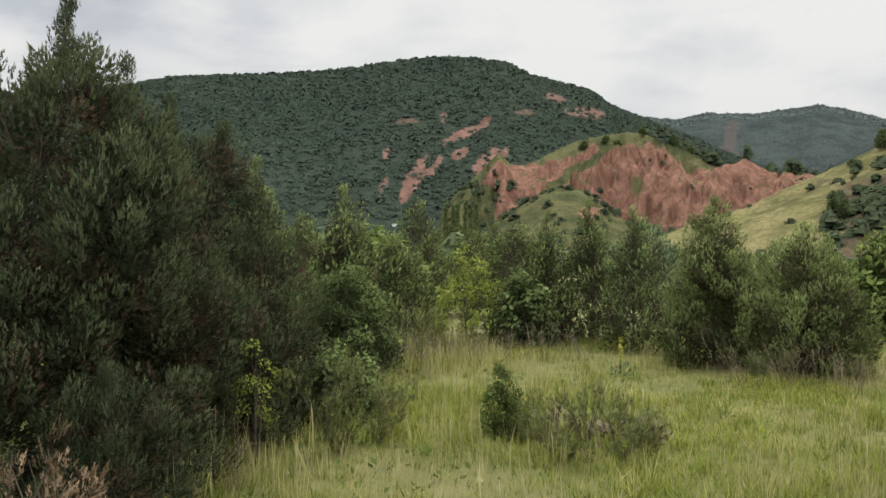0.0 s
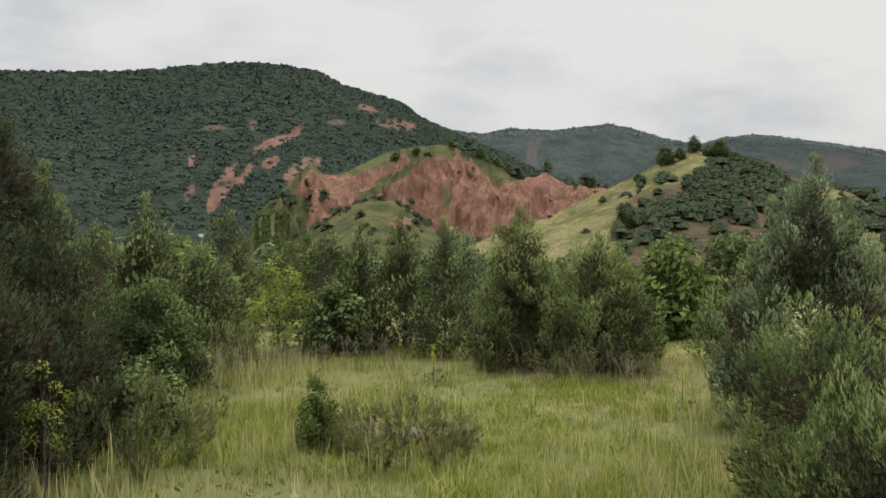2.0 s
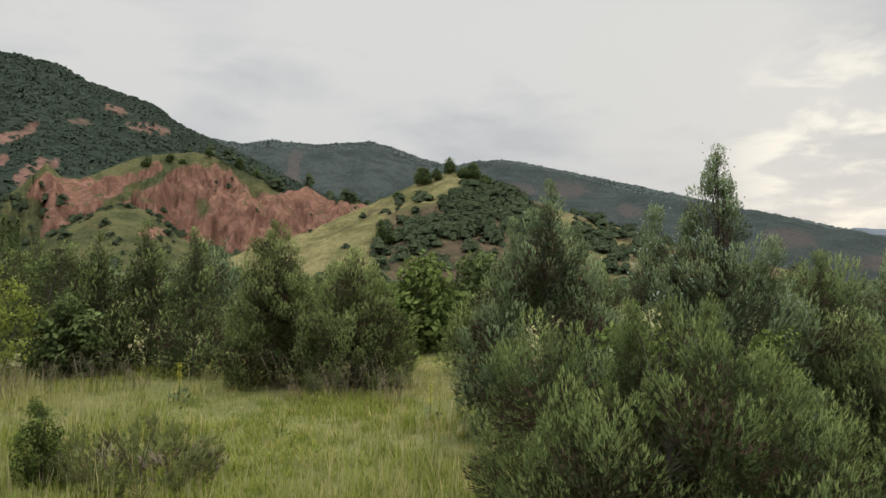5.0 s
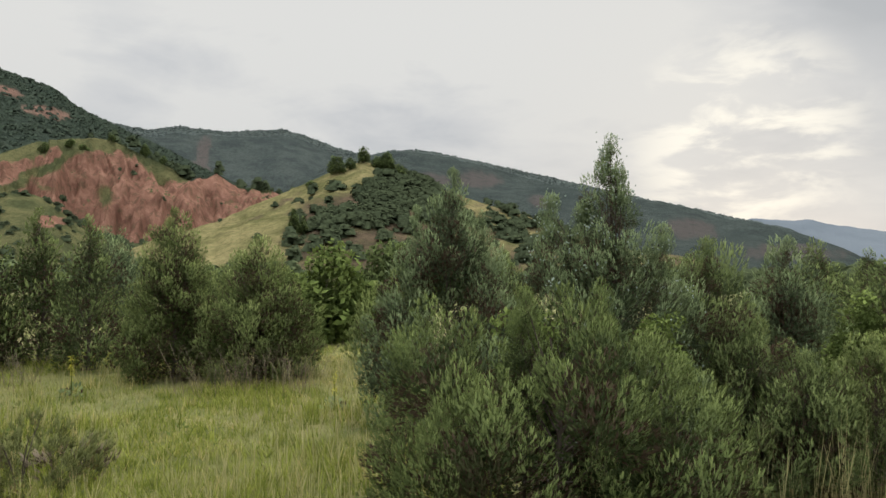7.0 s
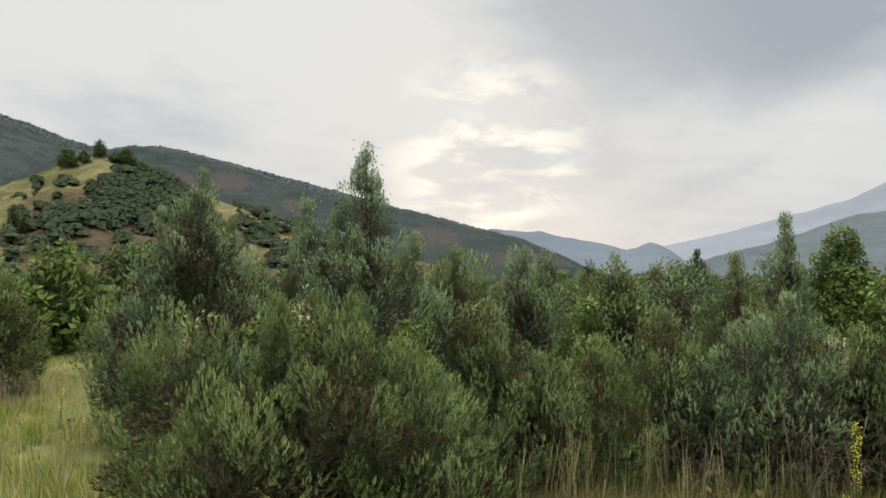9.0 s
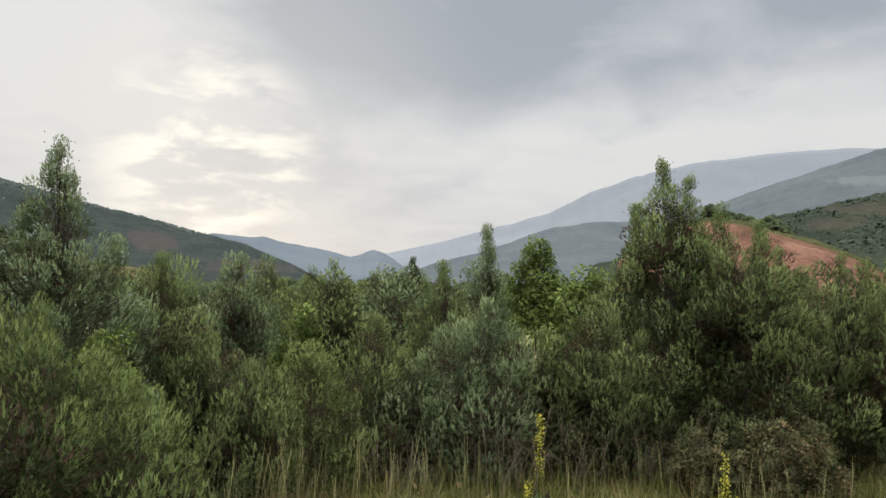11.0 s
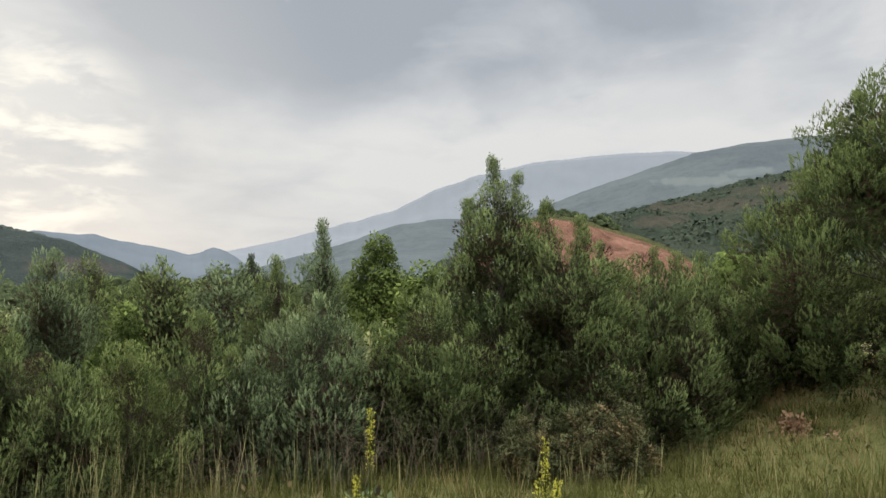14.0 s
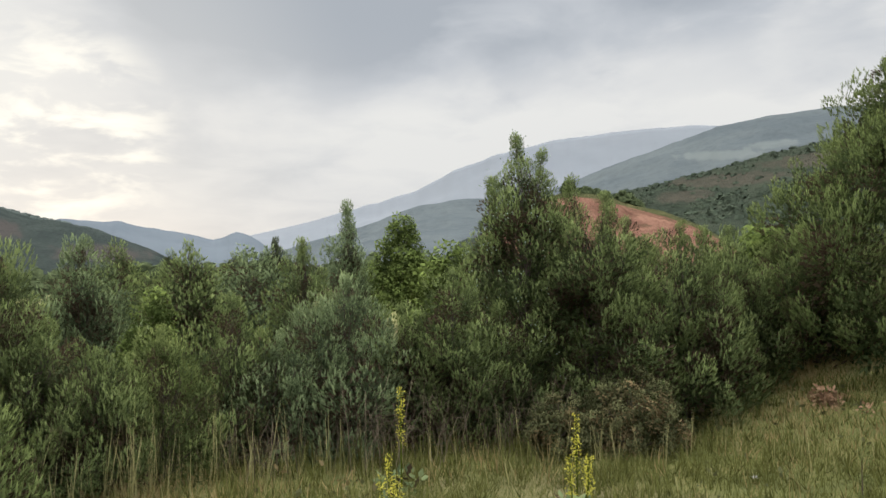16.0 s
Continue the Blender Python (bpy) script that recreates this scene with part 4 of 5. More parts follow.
def bush(name, at, height, radius, seed, foliage, label, category="shrub", clump=0.36, per=20, size=0.12, shapes=None,
         low=0.04, cone=0.75, lean=0.5, bulge=0.8, turn_up=0.85, trunk=0.03, group="", stems=1, cover=1.0):
    """A twiggy bush: an Empty at its foot, thin stems and loose leafy sprays in upright masses."""
    g = np.random.default_rng(seed)
    masses = clumps_of(g, height, radius, clump, low, cone, lean, cover)
    count = 2 * per * len(masses)
    pos, out, ax, shade, s, lit = crown_points(g, masses, count, bulge)
    keep = pos[:, 2] > 0.02
    pos, out, ax, shade, s, lit = pos[keep], out[keep], ax[keep], shade[keep], s[keep], lit[keep]
    axis = out * (0.9 - 0.55 * turn_up) * (1.1 - s)[:, None] + ax * turn_up + 0.15 * g.normal(size=pos.shape)
    # masses paler at the top, darker inside: light and shade put into tint
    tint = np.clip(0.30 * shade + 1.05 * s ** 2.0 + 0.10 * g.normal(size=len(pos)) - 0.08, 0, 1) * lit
    full = size * (0.7 + 0.6 * g.random(len(pos)))
    crown_out = unit(np.stack([pos[:, 0], pos[:, 1], 0 * pos[:, 2]], -1))
    swell = unit(1.15 * out + 0.25 * crown_out + np.array([0, 0, 0.25]) + 0.9 * s[:, None] * np.array([0, 0, 1.0]) + 0.12 * g.normal(size=pos.shape))
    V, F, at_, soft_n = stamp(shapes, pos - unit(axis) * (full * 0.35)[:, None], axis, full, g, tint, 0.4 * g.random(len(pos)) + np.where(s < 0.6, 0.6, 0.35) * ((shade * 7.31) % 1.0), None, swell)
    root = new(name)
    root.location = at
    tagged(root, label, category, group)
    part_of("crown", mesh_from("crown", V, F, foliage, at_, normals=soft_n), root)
    paths = []
    for k in range(stems):
        a = 6.28 * k / stems + g.random()
        sp = 0.0 if stems == 1 else 0.35 * radius
        top = np.array([sp * math.cos(a), sp * math.sin(a), height * 0.8])
        bend = g.normal(size=3) * 0.05 * height * np.array([1, 1, 0])
        paths.append([(np.array([0.0, 0.0, -0.12]), trunk * 1.25), (top * 0.3 + bend * 0.5, trunk * 0.8), (top * 0.65 + bend, trunk * 0.5), (top, trunk * 0.15)])
    for b, t, r, w in masses[::3]:
        z0 = max(0.04, min(height * 0.72, b[2] * 0.75 - 0.1))
        spine = np.array([p for p, _ in paths[int(g.integers(stems))]])
        start = np.array([np.interp(z0, spine[:, 2], spine[:, 0]), np.interp(z0, spine[:, 2], spine[:, 1]), z0])
        paths.append([(start, trunk * 0.14), (start * 0.45 + b * 0.55 + np.array([0, 0, -0.03 * height]), trunk * 0.10), (b, trunk * 0.07), (b + (t - b) * 0.7, trunk * 0.05)])
    tv, tf = tubes(paths, 3 if len(paths) > 60 else 4)
    wood = part_of("trunk" if stems == 1 else "stem", mesh_from("trunk", tv, tf, BARK, smooth_shade=True), root)
    if stems > 1:
        tagged(wood, kind="stuff")
    return root


def on_ground(az, dist):
    """A place on the ground by bearing and distance from where the viewer stands when facing it."""
    p = bearing(az, dist)
    p.x += float(np.interp(az, [24, 36, 64, 82, 90], [0.01, 0.17, 0.19, 0.23, 0.28]))
    p.y += float(np.interp(az, [64, 82, 90], [0.0, -0.10, -0.17]))
    p.z = float(ground_height(p.x, p.y)) - 0.02
    return p


def rise(az, dist, el):
    """Height above ground of what tops out at that height angle."""
    p = on_ground(az, dist)
    return 1.7 + dist * math.tan(radians(el)) - p.z


def juniper(az, dist, el, half, seed, foliage=None, label="", near=True, **more):
    """A juniper by bearing, distance, the height angle of its top and its half width in degrees."""
    h = rise(az, dist, el)
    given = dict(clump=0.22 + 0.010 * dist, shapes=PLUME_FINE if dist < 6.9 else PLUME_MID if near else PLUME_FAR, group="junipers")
    given.update(more)
    # leaders are given as a step sideways, a top's height angle and a radius
    co, si = math.cos(radians(az)), math.sin(radians(az))
    given.setdefault("leaders", [(0.0, el + 0.3, min(0.5, 0.5 * dist * math.tan(radians(half))))])
    given["leaders"] = [(s * co, -s * si, rise(az, dist, e), r) for s, e, r in given["leaders"]]
    return tree("juniper_tree", on_ground(az, dist), h, dist * math.tan(radians(half)), seed, foliage or JUNIPER,
                label or "bushy green juniper tree on the meadow edge", "tree", **given)


def leafy(name, az, dist, el, half, seed, foliage, label, category="shrub", near=True, **more):
    h = rise(az, dist, el)
    given = dict(lean=1.0, cone=0.5, shapes=PUFF_FINE if near else PUFF_MID, trunk=0.03, clump=0.30 if near else 0.40, browned=0.0)
    given.update(more)
    return tree(name, on_ground(az, dist), h, dist * math.tan(radians(half)), seed, foliage, label, category, **given)


# ---- trees round the meadow, from the dark stand on one side to the tall tree on the other ----
juniper(-26.5, 6.3, 16.8, 12.8, 301, JUNIPER_DARK, "tall juniper at the meadow edge, foliage coloured dark for deep shade",
        leaders=[(0.12, 16.2, 0.24), (0.5, 13.0, 0.34), (-0.45, 14.0, 0.3)], body=0.93, cone=0.40, cover=1.1, shapes=PLUME_MID)
juniper(-17.8, 7.6, 10.8, 9.3, 302, JUNIPER_DARK, "dark green juniper in a close stand", leaders=[(-0.18, 10.6, 0.26), (0.3, 9.0, 0.24)], body=0.94, cone=0.5)
juniper(-13.4, 9.0, 6.4, 4.0, 303, JUNIPER, "slender juniper with lighter tips")
juniper(-7.3, 12.0, 4.5, 3.9, 304, JUNIPER, "light green conical juniper", near=False)
leafy("silver_leaf_bush", -7.2, 10.8, -0.8, 4.3, 305, BROADLEAF_DARK, "dense dark bush with silvery leaves")
juniper(-23.0, 5.0, -7.5, 5.2, 306, JUNIPER_DARK, "low dark juniper bush in the grass", cone=0.4)
leafy("tall_sapling", -13.4, 6.4, -5.6, 1.7, 307, YELLOWLEAF, "thin sapling with fresh green leaf tips", low=0.5, cover=0.3, clump=0.2, core=0, stems=3, trunk=0.01)
leafy("hedge_bush", -8.6, 8.2, -7.2, 4.6, 308, BROADLEAF_DARK, "loose dark green bush in tall grass")
leafy("yellow_sapling", 1.7, 14.0, 0.6, 2.4, 309, YELLOWLEAF, "slender sapling with bright yellow-green leaves", "tree", low=0.12, stems=4, core=0, cover=0.35, clump=0.32, lean=2.2, trunk=0.012)
leafy("meadow_bush", 4.3, 7.2, -7.5, 1.8, 310, BROADLEAF, "small leafy green bush on the meadow", clump=0.13, cone=0.6, cover=0.7, lobe=0.13)
bush("broom_bush", on_ground(10.2, 6.9), rise(10.2, 6.9, -8.6), 0.60, 311, OLIVE, "sprawling olive green broom bush in dry grass", "shrub", clump=0.26, size=0.09, per=20, cone=0.3, lean=0.6, cover=1.1, shapes=SPRAYS_FINE, trunk=0.007, stems=4)
bush("twig_bush", on_ground(7.2, 7.1), 0.42, 0.3, 339, DRYTWIG, "low bush of dry grey-brown twigs", "shrub", clump=0.3, size=0.13, per=9, cone=0.3, lean=0.6, cover=0.7, shapes=SPRAYS_FINE, trunk=0.006, stems=4)
bush("twig_bush", on_ground(13.4, 7.0), 0.38, 0.28, 340, DRYTWIG, "low bush of dry grey-brown twigs", "shrub", clump=0.28, size=0.13, per=9, cone=0.3, lean=0.6, cover=0.6, shapes=SPRAYS_FINE, trunk=0.006, stems=4)
juniper(7.4, 14.6, 2.6, 2.5, 312, JUNIPER_DEEP, "dark green juniper in the tree line", near=False)
juniper(10.4, 15.0, 3.3, 2.7, 313, JUNIPER_DEEP, "dark green juniper in the tree line", near=False)
juniper(13.4, 13.8, 2.9, 2.7, 314, JUNIPER, "light green juniper in the tree line", near=False)
leafy("oak_tree", 5.6, 14.2, -1.5, 2.4, 315, BROADLEAF_DARK, "dark leafy oak in the tree line", "tree", near=False)
juniper(18.8, 12.6, 3.6, 3.6, 316, JUNIPER_FRESH, cover=1.35, label="upright juniper at the meadow's far side", cone=0.5)
juniper(24.4, 12.0, 1.9, 4.3, 317, JUNIPER_FRESH, cover=1.35, label="round olive green juniper at the meadow's far side", cone=0.45)
juniper(37.4, 8.4, 6.6, 6.8, 318, JUNIPER_GREY, "grey-green juniper with upright sprays", leaders=[(0.04, 7.0, 0.3), (0.33, 3.9, 0.25), (-0.36, 4.2, 0.28)], body=0.97, cone=0.78, cover=1.0)
juniper(44.6, 4.75, -1.3, 14.2, 319, JUNIPER_DEEP, "broad low juniper with many upright sprays", cone=0.26, cover=1.15, low=0.0,
        leaders=[(0.3, -1.6, 0.2), (-0.15, -1.6, 0.2)], body=0.95)
juniper(48.8, 6.0, 9.3, 6.8, 320, JUNIPER_GREY, "juniper with one tall ragged leader",
        leaders=[(0.0, 9.0, 0.20), (0.05, 6.6, 0.24), (-0.44, 4.9, 0.24), (-0.2, 4.2, 0.2), (0.38, 2.8, 0.24)], body=0.82, cone=0.5, berries=900)
juniper(41.4, 10.5, 0.8, 3.6, 343, JUNIPER, "green juniper behind the grey one", cone=0.5)
juniper(33.5, 13.5, -0.6, 3.4, 344, JUNIPER_FRESH, "low fresh green juniper in the tree line", near=False, cone=0.5)
juniper(55.3, 6.6, 1.6, 5.0, 321, JUNIPER, "mixed green juniper bush", cone=0.45)
juniper(60.4, 9.0, 1.7, 4.2, 322, JUNIPER_GREY, "grey-green juniper in the thicket", cone=0.5)
leafy("leafy_bush", 64.6, 8.4, -1.6, 2.6, 323, BROADLEAF, "bright green leafy bush in the thicket")
juniper(66.8, 11.5, 1.2, 3.4, 324, JUNIPER, "conical juniper in the thicket", near=False)
juniper(58.6, 6.4, -4.0, 4.8, 325, JUNIPER, "low green juniper bush among taller ones", cone=0.4)
juniper(72.2, 20.0, 1.4, 1.6, 326, JUNIPER_DARK, "small dark conical juniper", near=False)
juniper(77.3, 9.2, 4.0, 3.0, 327, JUNIPER_GREY, "juniper with a thin spire top", leaders=[(0.0, 4.0, 0.20)], body=0.88, cone=0.70)
juniper(74.3, 8.6, 1.2, 3.2, 328, JUNIPER, "green juniper in the thicket", cone=0.5)
leafy("leafy_tree", 81.0, 20.0, 3.6, 2.4, 329, BROADLEAF, "open-crowned leafy green tree beyond the thicket", "tree", near=False, low=0.2)
leafy("dark_leaf_tree", 84.4, 14.0, 1.5, 3.0, 330, BROADLEAF, "deep green round leafy tree", "tree", near=False)
juniper(77.0, 7.2, -1.3, 5.6, 331, JUNIPER_GREY, "wide grey-green juniper bush", cone=0.4)
juniper(65.4, 6.6, -4.6, 4.6, 345, JUNIPER_FRESH, "low fresh green juniper bush", cone=0.4)
juniper(72.6, 7.0, -5.6, 4.2, 346, JUNIPER_GREY, "low grey-green juniper bush", cone=0.4)
juniper(81.0, 7.4, -3.4, 4.6, 347, JUNIPER, "green juniper bush filling the thicket", cone=0.4)
juniper(61.6, 6.3, -6.0, 3.6, 348, JUNIPER, "low green juniper bush", cone=0.4)
juniper(87.6, 7.5, -3.6, 3.8, 349, JUNIPER, "low green juniper bush before the tall one", cone=0.4)
juniper(69.8, 7.1, -2.6, 4.6, 332, JUNIPER, "green juniper bush in the thicket", cone=0.4)
juniper(84.5, 7.4, -1.0, 4.6, 333, JUNIPER, "green juniper bush in the thicket", cone=0.42)
juniper(89.2, 8.2, 8.2, 6.0, 334, JUNIPER, "tall juniper with twin leaders", leaders=[(-0.03, 8.7, 0.32), (0.22, 7.6, 0.3), (-0.28, 5.8, 0.28)], body=0.98, cone=0.58, berries=900)
juniper(94.8, 7.8, 5.2, 5.5, 335, JUNIPER, "dense juniper beside the tall one", cone=0.42, leaders=[(-0.28, 5.8, 0.34), (0.05, 4.6, 0.30)], body=0.94)
juniper(100.2, 8.4, 2.2, 5.4, 336, JUNIPER, "green juniper with a sloping crown", cone=0.42, cover=1.2)
juniper(116.2, 10.0, 14.8, 11.8, 337, JUNIPER_DEEP, "tall dark juniper filling the meadow's corner", leaders=[(0.1, 15.0, 0.5), (-0.5, 12.2, 0.4)], body=0.97, cone=0.52, cover=1.1, low=0.0)
juniper(96.6, 9.6, 2.4, 4.0, 341, JUNIPER, "green juniper behind the dense one", cone=0.35)
juniper(103.4, 9.4, 1.7, 4.0, 342, JUNIPER, "low green juniper at the meadow edge", cone=0.45)
juniper(-34.0, 8.5, 7.0, 6.5, 350, JUNIPER_DARK, "dark juniper behind the tall one", near=False, cone=0.45)
juniper(119.5, 14.5, 6.0, 6.5, 351, JUNIPER_DEEP, "deep green juniper behind the corner tree", near=False, cone=0.45)
juniper(108.0, 10.3, 2.2, 4.2, 352, JUNIPER_DEEP, "low deep green juniper at the corner", near=False, cone=0.4)
juniper(101.8, 9.8, 1.7, 3.6, 354, JUNIPER, "low green juniper behind the sloping one", near=False, cone=0.3)
juniper(97.0, 9.0, 1.2, 3.6, 353, JUNIPER, "low green juniper between taller ones", near=False, cone=0.35)
leafy("leafy_tree", 106.0, 11.0, 2.2, 3.4, 338, BROADLEAF, "leafy tree behind the corner juniper", "tree", near=False)


# ---- woods behind: copies of a few trees ----
def fill_woods():
    g = random.Random(11)
    far = dict(shapes=PLUME_FAR, clump=0.40, group="woodland trees")
    broad = dict(shapes=PUFF_FAR, clump=0.46, lean=1.0, browned=0.0, group="woodland trees")
    kinds = [
        tree("juniper_tree", on_ground(-2.0, 20), 3.2, 1.0, 401, JUNIPER_DEEP, "green juniper in the woods", "tree", **far),
        tree("juniper_tree", on_ground(14.5, 19), 2.6, 0.9, 402, JUNIPER_GREY, "grey-green juniper in the woods", "tree", cone=0.5, **far),
        tree("oak_tree", on_ground(29.0, 18), 2.2, 1.1, 403, BROADLEAF, "leafy oak in the woods", "tree", cone=0.5, **broad),
        tree("oak_tree", on_ground(33.0, 21), 2.4, 1.1, 404, BROADLEAF_DARK, "dark leafy oak in the woods", "tree", cone=0.5, **broad),
        tree("juniper_tree", on_ground(62.0, 16), 2.2, 0.8, 405, JUNIPER, "fresh green juniper in the woods", "tree", **far),
    ]
    tall = [3.2, 2.6, 2.2, 2.4, 2.2]
    limits_az = [-60, -30, -12, -4, 4, 15, 16, 22, 28, 40, 56, 66, 76, 90, 100, 104, 125]
    limits_el = [6, 6, 3.2, 2.4, 2.0, 1.6, 0.6, 1.0, 0.4, 0.6, 1.4, 1.0, 1.2, 1.0, 0.6, 1.5, 3.0]
    made = 0
    for k in range(900):
        az = g.uniform(-14, 122)
        d = 15.5 + 50 * g.random() ** 1.6
        if 50 < az < 92:
            d = 11.5 + 45 * g.random() ** 1.4
        cap = float(np.interp(az, limits_az, limits_el))
        el = cap + 0.6 - 3.2 * g.random() ** 0.8
        h = rise(az, d, el)
        if not 1.3 < h < 7 or made >= 95:
            continue
        i = g.choice((0, 1, 1, 4, 4)) if az > 50 else g.choice((0, 0, 0, 4, 2, 3, 4))
        s = h / tall[i]
        w = s ** 0.5 * 1.25 * g.uniform(0.9, 1.2)
        copy_thing(kinds[i], Matrix.LocRotScale(on_ground(az, d), Euler((0, 0, g.uniform(0, 6.28))), (w, w, s)))
        made += 1


fill_woods()


# ---- far woods: too many to count ----
def scatter(name, label, count, place, shapes, material, lo, hi, wide, seed, own=0.7, sink=0.0):
    """Far trees joined into one. place(g, n) gives bearing, distance and height of feet, and which to keep."""
    g = np.random.default_rng(seed)
    az, r, z, keep = place(g, count)
    az, r, z = az[keep], r[keep], z[keep]
    pos = np.stack([r * np.sin(np.radians(az)), r * np.cos(np.radians(az)), z], -1)
    size = lo + (hi - lo) * g.random(len(pos)) ** 1.5
    pos[:, 2] -= sink * size
    patch = np.clip(0.5 + 0.8 * fbm(pos[:, 0] / (14 * hi), pos[:, 1] / (14 * hi), seed + 40, 3) + 0.2 * g.normal(size=len(pos)), 0, 1)
    turn = np.tile([0.0, 0.0, 1.0], (len(pos), 1)) + 0.05 * g.normal(size=pos.shape)
    V, N, a = place_shapes(shapes, pos, turn, size, wide * (0.8 + 0.5 * g.random(len(pos))), np.tile([0.0, 0.0, 1.0], (len(pos), 1)), patch, np.zeros(len(pos)), g, own)
    return tagged(new(name, mesh_from(name, V, np.arange(len(V)).reshape(-1, 3), material, a, normals=N)), label, "woods", kind="stuff")


def on_hill(hill, az0, az1, r0, r1, density=None, bare_too=False):
    def place(g, n):
        az = g.uniform(az0, az1, n)
        r = np.sqrt(g.uniform(r0 ** 2, r1 ** 2, n))
        z = hill.height(az, r)
        el = np.degrees(np.arctan2(z - 1.7, r))
        keep = np.ones(n, bool)
        if hill.soil:
            keep &= bare_too | (hill.soil(az, r, z, np.full(n, 0.3), el) < 0.35) | (g.random(n) < 0.16)
        if density is not None:
            keep &= g.random(n) < density(az, r, el)
        return az, r, z - 0.3, keep
    return place


FAR_SPECK = [far_tree(1, 5, 500 + k, 0.2, 0.22, 4, 2) for k in range(8)]
FAR_SHRUB = [far_tree(4, 22, 520 + k, 0.1, 0.075, 5, 2) for k in range(6)]
FAR_TREE = [far_tree(6, 24, 540 + k, 0.25, 0.085) for k in range(6)]
scatter("mountain_forest", "dense dark green forest on the mountain", 19000, on_hill(mountain, -34, 24, 440, 832), FAR_SPECK, WOODS_MOUNT, 2.0, 4.6, 1.3, 1, 0.45, 0.3)
scatter("back_ridge_forest", "haze-coloured forest on the back ridge", 1500, on_hill(back_ridge, 12, 36, 1440, 1510), FAR_SPECK, WOODS_HAZY, 2.5, 6.0, 1.3, 2, 0.4, 0.3)
scatter("long_ridge_forest", "haze-coloured forest on the long ridge", 2200, on_hill(right_ridge, 29, 66, 1090, 1160), FAR_SPECK, WOODS_HAZY, 2.0, 5.0, 1.3, 3, 0.4, 0.3)
scatter("scrub", "dark scrub on the hillside", 4800, on_hill(scrub_hill, 90, 128, 280, 525, lambda a, r, e: 0.35 + 0.65 * (fbm(a * 0.4, r * 0.02, 3, 3) > -0.1)), FAR_SPECK, WOODS_SCRUB, 1.2, 3.6, 1.4, 4, 0.5, 0.3)
scatter("crest_shrubs", "dark trees on the badland crest", 560, on_hill(badland, 14, 28, 384, 470), FAR_SHRUB, WOODS_DARK, 2.0, 7.5, 1.0, 5, 0.6)
scatter("badland_shrubs", "shrubs between the red gullies", 900, on_hill(badland, 0, 26, 290, 384, lambda a, r, e: 0.07 + 0.9 * (a < 6) * (e < 5.2)), FAR_SHRUB, WOODS_DARK, 1.0, 4.0, 1.3, 6, 0.6, 0.2)
scatter("mound_shrubs", "dark shrubs on the grassy mound", 260, on_hill(green_mound, 2, 17, 210, 285, lambda a, r, e: np.clip(0.12 + 0.7 * (fbm(a * 0.8, r * 0.04, 5, 3) > 0.1) + 0.6 * (r > 260), 0, 1)), FAR_SHRUB, WOODS_DARK, 0.7, 3.2, 1.5, 7, 0.6, 0.2)


def knoll_cover(a, r, e):
    """The bushy flank, a thin spread of shrubs below it, and few on the golden slope."""
    upper = np.interp(a, [25, 27, 29, 31, 32, 33, 35, 37, 40], [2.3, 2.9, 3.7, 5.2, 6.4, 7.5, 7.0, 4.8, 3.3])
    mass = smooth(e, 2.4, 3.0) * (1 - smooth(e - upper, -0.3, 0.15)) * smooth(a, 26.4, 27.2) * (1 - 0.8 * smooth(a, 36, 38))
    rag = smooth(fbm(a * 1.1, e * 1.8, 44, 4), -0.38, 0.18)
    return np.clip(mass * rag + 0.045 * (a > 26) * (e < 4.5) + 0.012 * (a > 26) + 0.004, 0, 1)


scatter("knoll_shrubs", "dark shrubs covering the knoll's flank", 5000, on_hill(knoll, 20, 48, 178, 268, knoll_cover, True), FAR_SHRUB, WOODS_DARK, 1.8, 5.2, 1.4, 8, 0.55, 0.25)
scatter("red_hill_shrubs", "dark shrubs on the red hill's crest", 40, on_hill(red_hill, 92.5, 98, 146, 158), FAR_TREE, WOODS_FAR, 1.2, 3.0, 1.2, 9)


def hill_tree(hill, az, r, height, radius, seed, foliage=None):
    """A single tree standing on a hill."""
    at = bearing(az, r, float(hill.height(np.array([az]), np.array([r]))[0]) - 0.2)
    tree("oak_tree", at, height, radius, seed, foliage or BROADLEAF_DARK, "dark round tree standing alone on the hill", "tree", shapes=PUFF_FAR, clump=1.1,
         lean=1.0, cone=0.45, lobe=0.9, browned=0.0, trunk=0.12, low=0.12, group="trees on the hills")


for n_, (az_, r_, h_, w_) in enumerate([(29.2, 256, 6.2, 3.0), (30.2, 257, 4.2, 1.8), (31.1, 260, 5.6, 2.0), (32.1, 259, 4.2, 2.0), (32.8, 260, 6.2, 2.5), (33.7, 258, 4.6, 1.9), (27.3, 256, 2.4, 1.3), (26.2, 200, 7.0, 1.2), (26.8, 199, 5.0, 1.2)]):
    hill_tree(knoll, az_, r_, h_, w_, 1000 + n_)
for n_, (az_, r_, h_, w_) in enumerate([(10.1, 384, 5.0, 2.6), (11.6, 382, 4.0, 2.2), (12.4, 372, 2.6, 1.8), (14.1, 384, 3.0, 1.6), (16.2, 388, 6.0, 2.4), (17.4, 388, 4.6, 2.2)]):
    hill_tree(badland, az_, r_, h_, w_, 1020 + n_)


def valley(g, n):
    az = g.uniform(-45, 92, n)
    r = 60 + 150 * g.random(n) ** 0.9
    x, y = r * np.sin(np.radians(az)), r * np.cos(np.radians(az))
    z = ground_height(x, y)
    cap = np.interp(az, [-12, -2, 3, 14, 16, 40, 46, 92], [2.6, 2.6, 1.6, 1.2, 0.3, 0.4, 0.7, 0.7])
    return az, r, z, (z + 5.2 - 1.7) / r < np.tan(np.radians(cap)) + 0.004


